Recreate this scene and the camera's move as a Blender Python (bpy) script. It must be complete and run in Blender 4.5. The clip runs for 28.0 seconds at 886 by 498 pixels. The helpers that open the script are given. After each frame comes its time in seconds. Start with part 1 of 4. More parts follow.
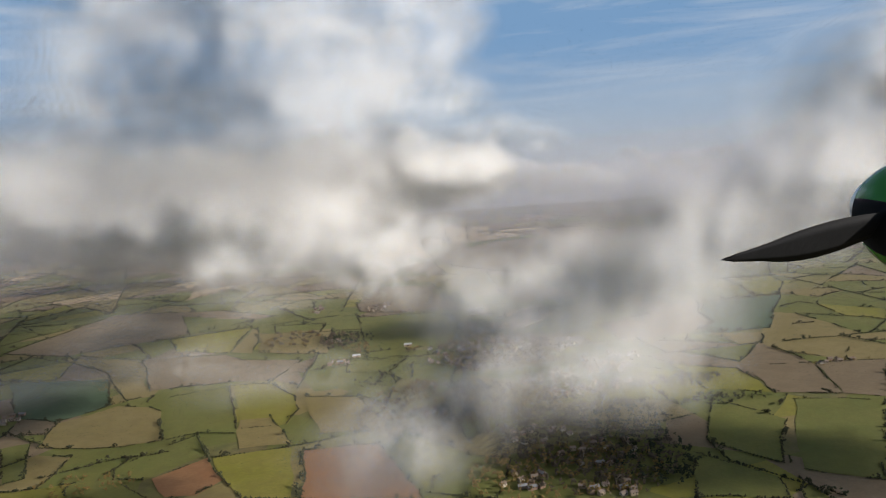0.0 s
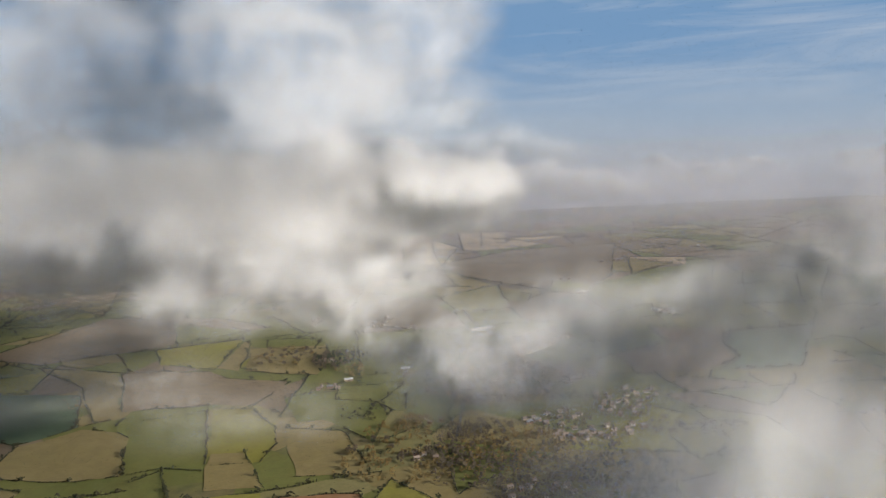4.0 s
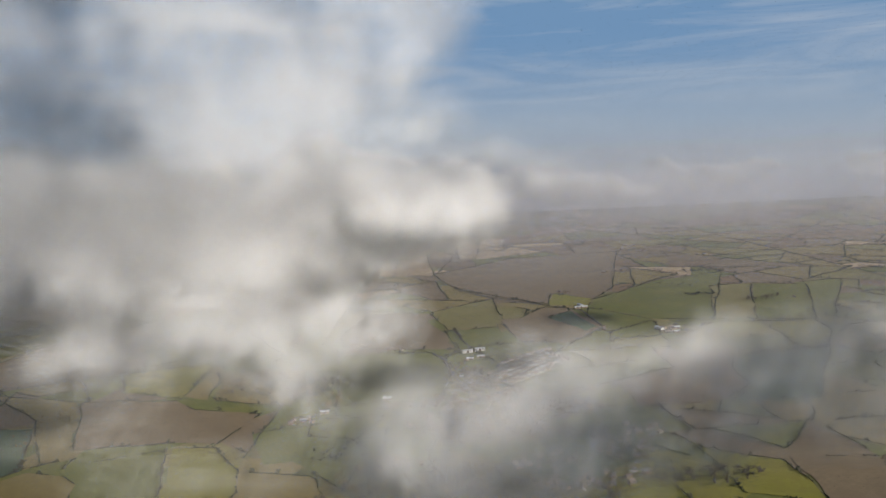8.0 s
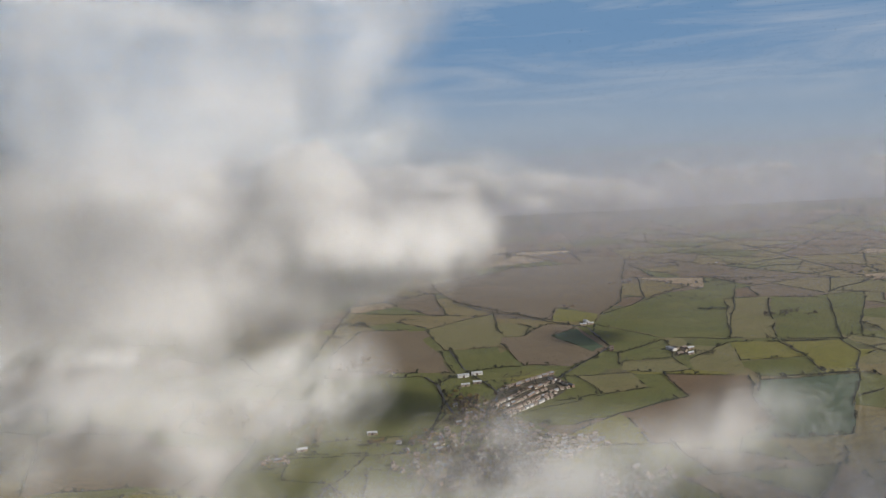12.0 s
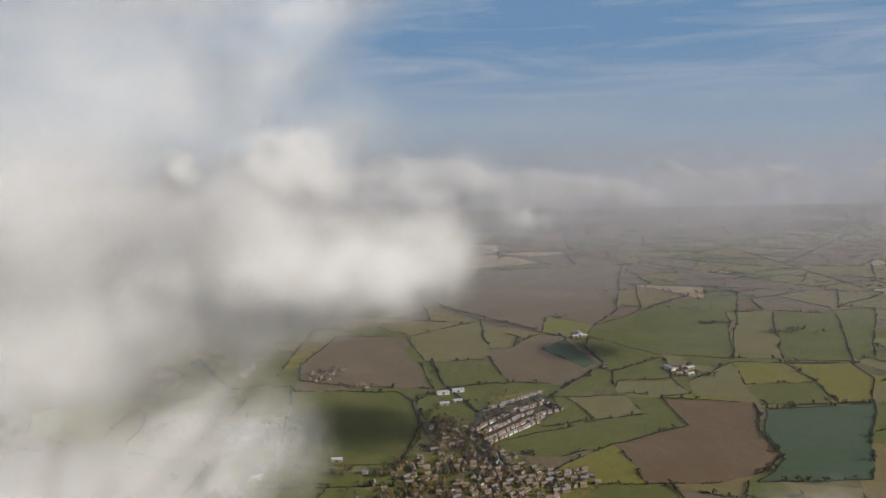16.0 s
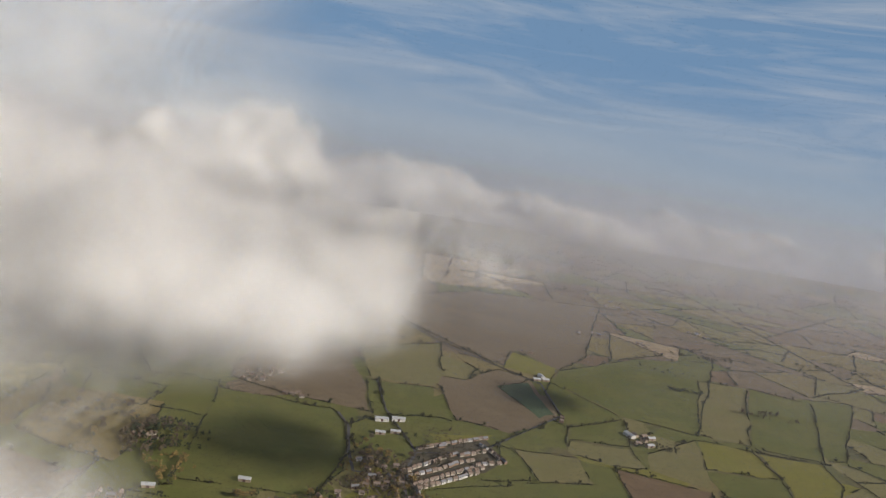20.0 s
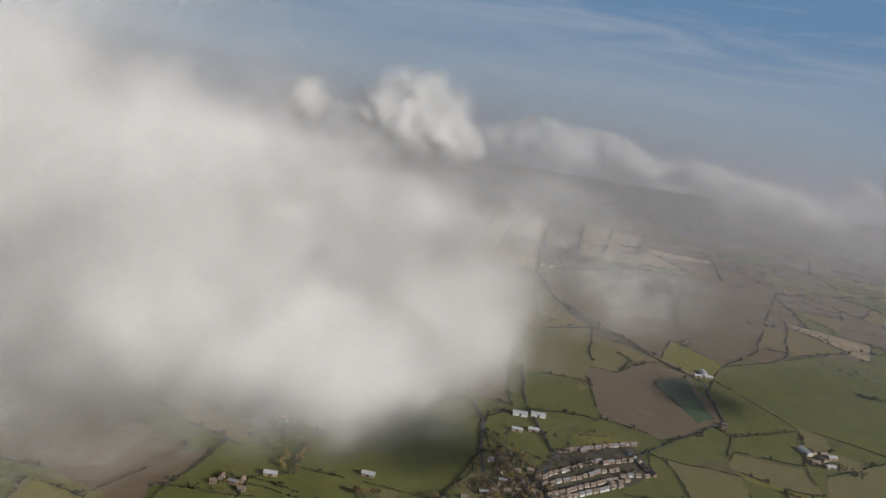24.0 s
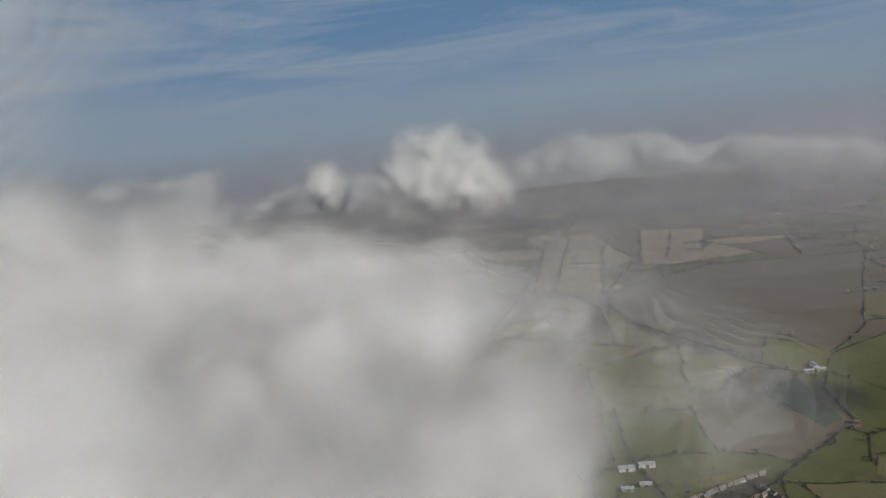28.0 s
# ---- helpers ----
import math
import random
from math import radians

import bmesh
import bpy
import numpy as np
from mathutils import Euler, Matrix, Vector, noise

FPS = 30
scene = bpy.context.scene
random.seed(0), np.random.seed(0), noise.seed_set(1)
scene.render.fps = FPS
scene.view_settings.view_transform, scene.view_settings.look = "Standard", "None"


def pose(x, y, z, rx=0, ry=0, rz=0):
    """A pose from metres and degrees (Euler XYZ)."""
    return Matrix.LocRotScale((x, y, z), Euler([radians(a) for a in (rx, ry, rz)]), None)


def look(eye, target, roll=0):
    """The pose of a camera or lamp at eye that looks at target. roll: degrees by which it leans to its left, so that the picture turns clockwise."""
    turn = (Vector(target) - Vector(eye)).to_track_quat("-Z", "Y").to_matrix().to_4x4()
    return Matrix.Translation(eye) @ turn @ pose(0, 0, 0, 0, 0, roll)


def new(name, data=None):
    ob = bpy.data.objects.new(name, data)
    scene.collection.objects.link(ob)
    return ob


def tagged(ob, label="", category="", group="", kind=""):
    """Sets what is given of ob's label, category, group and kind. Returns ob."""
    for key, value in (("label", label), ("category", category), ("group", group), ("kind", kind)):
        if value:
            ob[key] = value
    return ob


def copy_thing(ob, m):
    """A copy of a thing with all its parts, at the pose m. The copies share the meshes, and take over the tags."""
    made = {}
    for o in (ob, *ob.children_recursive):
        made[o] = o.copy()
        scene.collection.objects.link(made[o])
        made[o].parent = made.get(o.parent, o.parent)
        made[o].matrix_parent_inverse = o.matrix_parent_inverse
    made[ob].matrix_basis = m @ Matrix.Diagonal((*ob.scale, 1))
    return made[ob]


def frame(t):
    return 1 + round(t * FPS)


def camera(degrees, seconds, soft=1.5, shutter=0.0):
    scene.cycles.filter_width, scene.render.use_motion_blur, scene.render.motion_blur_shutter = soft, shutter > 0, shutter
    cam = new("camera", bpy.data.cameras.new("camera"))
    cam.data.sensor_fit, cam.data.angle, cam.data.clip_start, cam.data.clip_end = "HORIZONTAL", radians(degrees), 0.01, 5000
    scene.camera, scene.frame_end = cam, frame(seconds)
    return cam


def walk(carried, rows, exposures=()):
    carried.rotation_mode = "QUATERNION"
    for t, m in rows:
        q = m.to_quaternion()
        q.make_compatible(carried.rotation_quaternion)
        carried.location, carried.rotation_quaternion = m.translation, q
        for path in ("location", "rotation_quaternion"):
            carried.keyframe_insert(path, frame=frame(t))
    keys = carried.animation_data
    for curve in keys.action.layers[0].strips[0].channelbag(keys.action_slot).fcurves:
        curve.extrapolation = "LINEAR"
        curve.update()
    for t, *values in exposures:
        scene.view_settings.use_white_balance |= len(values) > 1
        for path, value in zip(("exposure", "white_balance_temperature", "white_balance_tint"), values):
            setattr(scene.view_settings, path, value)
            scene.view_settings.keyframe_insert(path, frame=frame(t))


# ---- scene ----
cam = camera(59.9, 28.0, soft=1.05)

# seconds, x, y, z, yaw to the left, pitch, roll
ROWS = [
    (0.0, -145.0, -1992.3, 441.5, -2.08, -7.83, -4.21),
    (0.5, -139.9, -1974.8, 443.9, -1.92, -7.76, -4.26),
    (1.0, -134.8, -1957.3, 446.2, -2.11, -7.80, -2.66),
    (1.5, -129.7, -1940.0, 448.6, -1.87, -7.76, -2.94),
    (2.0, -124.5, -1922.7, 451.0, -1.16, -7.54, -5.96),
    (2.5, -119.4, -1905.5, 453.5, -0.66, -7.22, -6.33),
    (3.0, -114.3, -1888.5, 455.9, -0.51, -7.21, -5.35),
    (3.5, -109.3, -1871.6, 458.4, -0.57, -7.60, -3.21),
    (5.5, -90.6, -1806.3, 468.6, -0.52, -8.15, -2.02),
    (6.0, -86.0, -1790.1, 470.9, -0.59, -8.15, -2.11),
    (6.5, -81.3, -1773.8, 473.1, -0.87, -8.15, -0.78),
    (7.0, -76.6, -1757.4, 475.2, -0.75, -7.94, -2.35),
    (7.5, -72.0, -1740.9, 477.2, -0.53, -7.96, -2.80),
    (8.0, -67.4, -1724.3, 479.2, -0.32, -7.95, -2.67),
    (8.5, -62.9, -1707.6, 481.0, -0.27, -8.02, -2.82),
    (9.0, -58.6, -1690.7, 482.8, -0.25, -7.96, -2.25),
    (9.5, -54.4, -1673.7, 484.4, -0.00, -7.94, -2.75),
    (10.0, -50.4, -1656.5, 485.9, 0.07, -7.86, -2.42),
    (10.5, -46.6, -1639.3, 487.4, -0.05, -7.88, -2.93),
    (11.0, -42.9, -1622.0, 488.6, -0.15, -7.81, -3.24),
    (11.5, -39.2, -1604.7, 489.8, -0.01, -7.81, -3.19),
    (12.0, -35.7, -1587.2, 490.9, 0.23, -7.86, -2.88),
    (12.5, -32.2, -1569.8, 492.0, 0.34, -7.79, -2.26),
    (14.5, -19.3, -1498.9, 495.2, -0.61, -8.23, -1.78),
    (15.0, -16.1, -1482.0, 496.0, -0.78, -8.33, -1.16),
    (15.5, -12.8, -1465.2, 496.8, -0.66, -8.28, -0.39),
    (16.0, -9.4, -1448.5, 497.6, -0.07, -8.51, -1.09),
    (16.5, -6.1, -1431.9, 498.4, 0.48, -8.62, -1.17),
    (17.0, -2.8, -1415.3, 499.3, 0.38, -8.58, -0.44),
    (17.5, 0.5, -1398.8, 500.3, 0.12, -8.68, -0.47),
    (18.0, 3.8, -1382.3, 501.3, 0.07, -8.52, -1.03),
    (18.5, 7.1, -1366.0, 502.5, 0.06, -8.30, -0.49),
    (19.0, 10.4, -1349.9, 503.7, 0.11, -8.24, 0.38),
    (19.5, 13.8, -1333.9, 505.1, -0.08, -8.32, 2.68),
    (20.0, 17.1, -1318.2, 506.7, -1.13, -8.18, 9.77),
    (20.5, 20.4, -1302.7, 508.4, -1.56, -8.30, 13.44),
    (21.0, 23.6, -1287.6, 510.3, -1.28, -8.90, 15.61),
    (21.5, 26.7, -1272.7, 512.4, -0.73, -9.43, 16.06),
    (23.5, 35.2, -1219.2, 523.8, 7.64, -12.46, 10.07),
    (24.0, 36.2, -1206.0, 526.6, 10.56, -12.99, 9.43),
    (24.5, 36.9, -1192.8, 529.4, 12.10, -13.10, 8.25),
    (25.0, 37.5, -1179.6, 532.2, 12.74, -12.95, 6.02),
    (25.5, 37.9, -1166.4, 534.9, 13.10, -12.45, 2.45),
    (26.0, 38.2, -1153.0, 537.6, 13.66, -12.07, -1.79),
    (26.5, 38.3, -1139.6, 540.2, 14.77, -11.69, -4.29),
    (27.0, 38.5, -1126.2, 542.9, 15.24, -11.08, -5.30),
    (27.5, 38.6, -1112.7, 545.5, 15.38, -10.65, -6.36),
    (28.0, 38.7, -1099.2, 548.2, 15.16, -10.06, -6.45),
]


def gaze(x, y, z, yaw, pitch, roll):
    a, b = radians(yaw), radians(pitch)
    way = Vector((-math.sin(a) * math.cos(b), math.cos(a) * math.cos(b), math.sin(b)))
    eye = Vector((x, y, z))
    return look(eye, eye + way * 100, roll)


walk(cam, [(t, gaze(*r)) for t, *r in ROWS], exposures=[(0, 0.33, 6500, 10), (8, 0.1, 6450, 10), (16, 0.0, 6450, 10), (20.5, 0.03, 6700, 11), (22, -0.05, 6650, 11), (24, -0.2, 6400, 10), (26, -0.42, 6350, 9), (28, -0.42, 6250, 8)])

# ---- light ----
SUN = Vector((0.92, -0.26, 0.43)).normalized()
elev = math.asin(SUN.z)
azim = math.atan2(SUN.x, SUN.y)

world = bpy.data.worlds.new("sky")
scene.world = world
world.use_nodes = True
wt = world.node_tree
wt.nodes.clear()


def wnode(kind, **values):
    n = wt.nodes.new(kind)
    for k, v in values.items():
        n.inputs[k].default_value = v
    return n


w_out = wnode("ShaderNodeOutputWorld")
w_bg = wnode("ShaderNodeBackground", Strength=0.055)
w_sky = wt.nodes.new("ShaderNodeTexSky")
w_sky.sky_type = "NISHITA"
w_sky.sun_disc = False
w_sky.sun_elevation = elev
w_sky.sun_rotation = azim
w_sky.altitude = 500
w_sky.dust_density = 0.4
w_sky.ozone_density = 3.0
w_sky.air_density = 1.0
w_co = wt.nodes.new("ShaderNodeTexCoord")
w_xyz = wt.nodes.new("ShaderNodeSeparateXYZ")
wt.links.new(w_co.outputs["Generated"], w_xyz.inputs[0])
# high thin cirrus streaks
w_map = wt.nodes.new("ShaderNodeMapping")
w_map.inputs["Rotation"].default_value = (0.10, 0.05, 0.35)
w_map.inputs["Scale"].default_value = (1.6, 1.6, 17.0)
wt.links.new(w_co.outputs["Generated"], w_map.inputs[0])
w_noise = wnode("ShaderNodeTexNoise", Scale=1.7, Detail=6.0, Roughness=0.62, Distortion=0.6)
wt.links.new(w_map.outputs[0], w_noise.inputs["Vector"])
w_cir = wnode("ShaderNodeMapRange")
for k, v in (("From Min", 0.42), ("From Max", 0.72), ("To Min", 0.0), ("To Max", 0.6)):
    w_cir.inputs[k].default_value = v
wt.links.new(w_noise.outputs[0], w_cir.inputs[0])
w_mix1 = wt.nodes.new("ShaderNodeMixRGB")
w_mix1.inputs[2].default_value = (8.5, 9.0, 9.8, 1)
wt.links.new(w_cir.outputs[0], w_mix1.inputs[0])
wt.links.new(w_sky.outputs[0], w_mix1.inputs[1])
# murk of the far distance below and along the horizon
def wband(z0, z1, colour, below):
    """Mixes a colour in where the direction's height is under z0, fading out at z1."""
    r = wnode("ShaderNodeMapRange")
    r.interpolation_type = "SMOOTHSTEP"
    for k, v in (("From Min", z0), ("From Max", z1), ("To Min", 1.0), ("To Max", 0.0)):
        r.inputs[k].default_value = v
    wt.links.new(w_xyz.outputs[2], r.inputs[0])
    m = wt.nodes.new("ShaderNodeMixRGB")
    m.inputs[2].default_value = (*colour, 1)
    wt.links.new(r.outputs[0], m.inputs[0])
    wt.links.new(below.outputs[0], m.inputs[1])
    return m


w_clear = wband(0.14, 0.50, (2.7, 4.8, 7.8), w_sky)
wt.links.new(w_clear.outputs[0], w_mix1.inputs[1])
w_pale = wband(-0.03, 0.13, (5.5, 6.7, 8.1), w_mix1)
w_mix2 = wband(-0.12, 0.02, (3.9, 4.0, 4.4), w_pale)
wt.links.new(w_mix2.outputs[0], w_bg.inputs[0])
wt.links.new(w_bg.outputs[0], w_out.inputs[0])

sun_data = bpy.data.lights.new("sun", "SUN")
sun_data.energy = 5.0
sun_data.angle = radians(0.6)
sun_data.color = (1.0, 0.94, 0.86)
sun = new("sun", sun_data)
sun.matrix_world = look(SUN * 1000, (0, 0, 0))
scene.cycles.transparent_max_bounces = 220

# ---- materials ----


class Nodes:
    """A small helper round a material's node tree."""

    def __init__(self, name):
        self.mat = bpy.data.materials.new(name)
        self.mat.use_nodes = True
        self.t = self.mat.node_tree
        self.t.nodes.clear()
        self.out = self.t.nodes.new("ShaderNodeOutputMaterial")

    def add(self, kind, links=(), **values):
        n = self.t.nodes.new(kind)
        for k, v in values.items():
            n.inputs[k.replace("_", " ")].default_value = v
        for socket, source in links:
            self.t.links.new(source, n.inputs[socket])
        return n

    def world_xyz(self, sx=1.0, sy=1.0, sz=1.0, turn=0.0):
        g = self.add("ShaderNodeNewGeometry")
        m = self.add("ShaderNodeMapping", [(0, g.outputs["Position"])])
        m.inputs["Scale"].default_value = (sx, sy, sz)
        m.inputs["Rotation"].default_value = (0, 0, turn)
        return m.outputs[0]

    def noise(self, vec, scale, detail=4.0, rough=0.55, distort=0.0):
        return self.add("ShaderNodeTexNoise", [("Vector", vec)], Scale=scale, Detail=detail, Roughness=rough, Distortion=distort).outputs[0]

    def ramp(self, fac, stops, constant=False):
        n = self.add("ShaderNodeValToRGB", [(0, fac)])
        el = n.color_ramp.elements
        n.color_ramp.interpolation = "CONSTANT" if constant else "LINEAR"
        while len(el) < len(stops):
            el.new(0.5)
        for e, (p, c) in zip(el, stops):
            e.position, e.color = p, (*c, 1)
        return n.outputs[0]

    def mix(self, fac, a, b, kind="MIX"):
        n = self.add("ShaderNodeMixRGB")
        n.blend_type = kind
        for i, v in enumerate((fac, a, b)):
            if isinstance(v, (int, float)):
                n.inputs[i].default_value = v
            elif isinstance(v, tuple):
                n.inputs[i].default_value = (*v, 1)
            else:
                self.t.links.new(v, n.inputs[i])
        return n.outputs[0]

    def principled(self, colour, rough=0.9, bump=None, strength=0.3, distance=0.5, metal=0.0):
        p = self.add("ShaderNodeBsdfPrincipled", Roughness=rough, Metallic=metal)
        p.inputs["Specular IOR Level"].default_value = 0.25
        if isinstance(colour, tuple):
            p.inputs["Base Color"].default_value = (*colour, 1)
        else:
            self.t.links.new(colour, p.inputs["Base Color"])
        if bump is not None:
            b = self.add("ShaderNodeBump", [("Height", bump)], Strength=strength, Distance=distance)
            self.t.links.new(b.outputs[0], p.inputs["Normal"])
        self.t.links.new(p.outputs[0], self.out.inputs[0])
        return self.mat


def scaled(c, k):
    return tuple(v * k for v in c)


def field_material(name, colour, second, turn, tram=0.15):
    n = Nodes(name)
    vec = n.world_xyz()
    big = n.noise(vec, 0.012, 5, 0.6)
    fine = n.noise(vec, 0.22, 4, 0.6)
    c = n.mix(n.ramp(big, [(0.38, (0, 0, 0)), (0.64, (1, 1, 1))]), colour, second)
    c = n.mix(n.ramp(fine, [(0.35, (0.25,) * 3), (0.65, (0.0,) * 3)]), c, scaled(colour, 0.62))
    patch = n.noise(vec, 0.045, 5, 0.65, 0.8)
    c = n.mix(n.ramp(patch, [(0.40, (0.38,) * 3), (0.58, (0.0,) * 3)]), c, scaled(second, 0.66))
    # drilling and tramlines
    lines = n.add("ShaderNodeTexWave", [("Vector", n.world_xyz(turn=turn))], Scale=0.035, Distortion=1.2, Detail=2.0)
    c = n.mix(n.ramp(lines.outputs[0], [(0.0, (tram,) * 3), (0.25, (0, 0, 0))]), c, scaled(second, 0.7))
    return n.principled(c, 0.95, fine, 0.5, 0.6)


FIELD = {
    "grass": field_material("pasture_grass", (0.098, 0.108, 0.024), (0.125, 0.122, 0.032), 0.3),
    "lime": field_material("bright_pasture", (0.155, 0.148, 0.020), (0.175, 0.155, 0.034), 1.1),
    "pale": field_material("pale_pasture", (0.150, 0.138, 0.050), (0.175, 0.150, 0.062), 0.7),
    "teal": field_material("winter_cereal", (0.056, 0.088, 0.046), (0.068, 0.098, 0.052), 1.4),
    "brown": field_material("ploughed_brown", (0.135, 0.088, 0.046), (0.155, 0.105, 0.058), 0.5),
    "umber": field_material("harrowed_umber", (0.140, 0.104, 0.062), (0.165, 0.124, 0.074), 0.9),
    "clay": field_material("red_clay_plough", (0.200, 0.098, 0.044), (0.220, 0.118, 0.056), 1.3),
    "tan": field_material("stubble_tan", (0.27, 0.20, 0.115), (0.34, 0.25, 0.145), 0.2),
    "olive": field_material("olive_rough_grazing", (0.165, 0.132, 0.048), (0.185, 0.145, 0.060), 1.0),
}


def ground_material():
    n = Nodes("open_country")
    vec = n.world_xyz()
    cell = n.add("ShaderNodeTexVoronoi", [("Vector", vec)], Scale=0.0048, Randomness=0.85)
    sep = n.add("ShaderNodeSeparateColor", [(0, cell.outputs["Color"])])
    c = n.ramp(sep.outputs[0], [(0.0, (0.112, 0.108, 0.044)), (0.22, (0.125, 0.118, 0.045)), (0.40, (0.112, 0.082, 0.052)), (0.58, (0.098, 0.092, 0.050)), (0.72, (0.130, 0.115, 0.060)), (0.86, (0.20, 0.155, 0.095))], True)
    away = n.add("ShaderNodeVectorMath", [(0, vec)])
    away.operation = "DISTANCE"
    away.inputs[1].default_value = (0, -400, 0)
    near = n.add("ShaderNodeMapRange", [(0, away.outputs["Value"])], From_Min=900.0, From_Max=1500.0)
    meadow = n.mix(n.ramp(n.noise(vec, 0.009, 5, 0.6), [(0.4, (0, 0, 0)), (0.6, (1, 1, 1))]), (0.105, 0.106, 0.030), (0.130, 0.104, 0.044))
    c = n.mix(near.outputs[0], meadow, c)
    fine = n.noise(vec, 0.05, 6, 0.65)
    c = n.mix(n.ramp(fine, [(0.35, (0.5,) * 3), (0.62, (0.0,) * 3)]), c, (0.045, 0.050, 0.024))
    edge = n.add("ShaderNodeTexVoronoi", [("Vector", vec)], Scale=0.0048, Randomness=0.85)
    edge.feature = "DISTANCE_TO_EDGE"
    lined = n.mix(n.ramp(edge.outputs[0], [(0.010, (0.8,) * 3), (0.022, (0, 0, 0))]), c, (0.035, 0.040, 0.020))
    c = n.mix(near.outputs[0], c, lined)
    return n.principled(c, 0.95, fine, 0.5, 2.0)


def foliage_material(name, dark, light, twig):
    n = Nodes(name)
    isl = n.add("ShaderNodeNewGeometry").outputs["Random Per Island"]
    obj = n.add("ShaderNodeObjectInfo").outputs["Random"]
    c = n.mix(isl, dark, light)
    c = n.mix(n.ramp(obj, [(0.3, (0, 0, 0)), (1.0, (0.55,) * 3)]), c, twig)
    fine = n.noise(n.world_xyz(), 0.9, 3, 0.6)
    c = n.mix(n.ramp(fine, [(0.4, (0.5,) * 3), (0.6, (0, 0, 0))]), c, scaled(dark, 0.5))
    return n.principled(c, 0.9)


HEDGE = foliage_material("hedge_leaf", (0.030, 0.035, 0.016), (0.055, 0.055, 0.024), (0.045, 0.034, 0.018))
AUTUMN = foliage_material("autumn_leaf", (0.11, 0.085, 0.030), (0.26, 0.175, 0.055), (0.18, 0.105, 0.034))
BARE = foliage_material("bare_twigs", (0.062, 0.050, 0.034), (0.135, 0.105, 0.066), (0.10, 0.068, 0.040))
EVERGREEN = foliage_material("evergreen_leaf", (0.018, 0.027, 0.012), (0.040, 0.052, 0.020), (0.03, 0.03, 0.015))


def simple(name, colour, rough=0.85, scale=0.6, spread=0.35, metal=0.0):
    n = Nodes(name)
    f = n.noise(n.world_xyz(), scale, 5, 0.6)
    obj = n.add("ShaderNodeObjectInfo").outputs["Random"]
    c = n.mix(n.ramp(f, [(0.35, (spread,) * 3), (0.65, (0, 0, 0))]), colour, scaled(colour, 0.6))
    c = n.mix(n.ramp(obj, [(0, (0.0,) * 3), (1, (0.35,) * 3)]), c, scaled(colour, 0.72))
    return n.principled(c, rough, f, 0.2, 0.05, metal)


WALLS = {
    "brick": simple("red_brick", (0.27, 0.18, 0.125)),
    "cream": simple("cream_render", (0.46, 0.40, 0.32)),
    "white": simple("white_render", (0.62, 0.60, 0.56)),
    "stone": simple("buff_stone", (0.34, 0.27, 0.19)),
}
ROOFS = {
    "tile": simple("brown_tile", (0.190, 0.145, 0.115)),
    "slate": simple("grey_slate", (0.20, 0.20, 0.205)),
    "pale": simple("pale_sheet_roof", (0.42, 0.43, 0.43), 0.6),
    "rust": simple("weathered_tile", (0.22, 0.17, 0.135)),
}
GLASS = simple("dark_window", (0.03, 0.035, 0.04), 0.15)
BRICK_STACK = simple("chimney_brick", (0.22, 0.12, 0.08))
DOOR = simple("painted_door", (0.10, 0.06, 0.05))
TARMAC = simple("road_tarmac", (0.085, 0.083, 0.080), 0.9, 0.05)
BARK = simple("bark", (0.07, 0.055, 0.04))


def cloud_material(name, colour, size, thin):
    """Layered water-mist skin: thin skins let most light through."""
    n = Nodes(name)
    vec = n.world_xyz()
    veil = n.add("ShaderNodeAttribute")
    veil.attribute_name = "veil"
    f = n.noise(vec, size, 5, 0.66, 0.5)
    r = n.ramp(f, [(0.36, (thin,) * 3), (0.60, (1, 1, 1))])
    a = n.add("ShaderNodeMath", [(0, veil.outputs["Fac"]), (1, r)])
    a.operation = "MULTIPLY"
    # mist scatters evenly, so the skins' own slope counts for little
    geo = n.add("ShaderNodeNewGeometry")
    less = n.add("ShaderNodeVectorMath", [(0, geo.outputs["Normal"])])
    less.operation = "SCALE"
    less.inputs["Scale"].default_value = 0.30
    even = n.add("ShaderNodeVectorMath", [(0, less.outputs[0])])
    even.inputs[1].default_value = (0.45, -0.50, 0.74)
    unit = n.add("ShaderNodeVectorMath", [(0, even.outputs[0])])
    unit.operation = "NORMALIZE"
    d = n.add("ShaderNodeBsdfDiffuse", [("Normal", unit.outputs[0])], Color=(*colour, 1))
    tl = n.add("ShaderNodeBsdfTranslucent", [("Normal", unit.outputs[0])], Color=(*colour, 1))
    m = n.add("ShaderNodeMixShader", [(1, d.outputs[0]), (2, tl.outputs[0])], Fac=0.30)
    tr = n.add("ShaderNodeBsdfTransparent")
    o = n.add("ShaderNodeMixShader", [(0, a.outputs[0]), (1, tr.outputs[0]), (2, m.outputs[0])])
    n.t.links.new(o.outputs[0], n.out.inputs[0])
    return n.mat


CLOUD = cloud_material("cloud_mist", (0.90, 0.893, 0.875), 0.020, 0.30)
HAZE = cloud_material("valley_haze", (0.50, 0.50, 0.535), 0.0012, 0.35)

# ---- meshes ----


def mesh_object(name, verts, faces, mats, parent=None, smooth=False, index=None):
    me = bpy.data.meshes.new(name)
    me.from_pydata([tuple(v) for v in verts], [], [tuple(f) for f in faces])
    for m in mats if isinstance(mats, (list, tuple)) else [mats]:
        me.materials.append(m)
    if index is not None:
        me.polygons.foreach_set("material_index", index)
    if smooth:
        me.polygons.foreach_set("use_smooth", [True] * len(me.polygons))
    me.update()
    ob = new(name, me)
    if parent:
        ob.parent = parent
    return ob


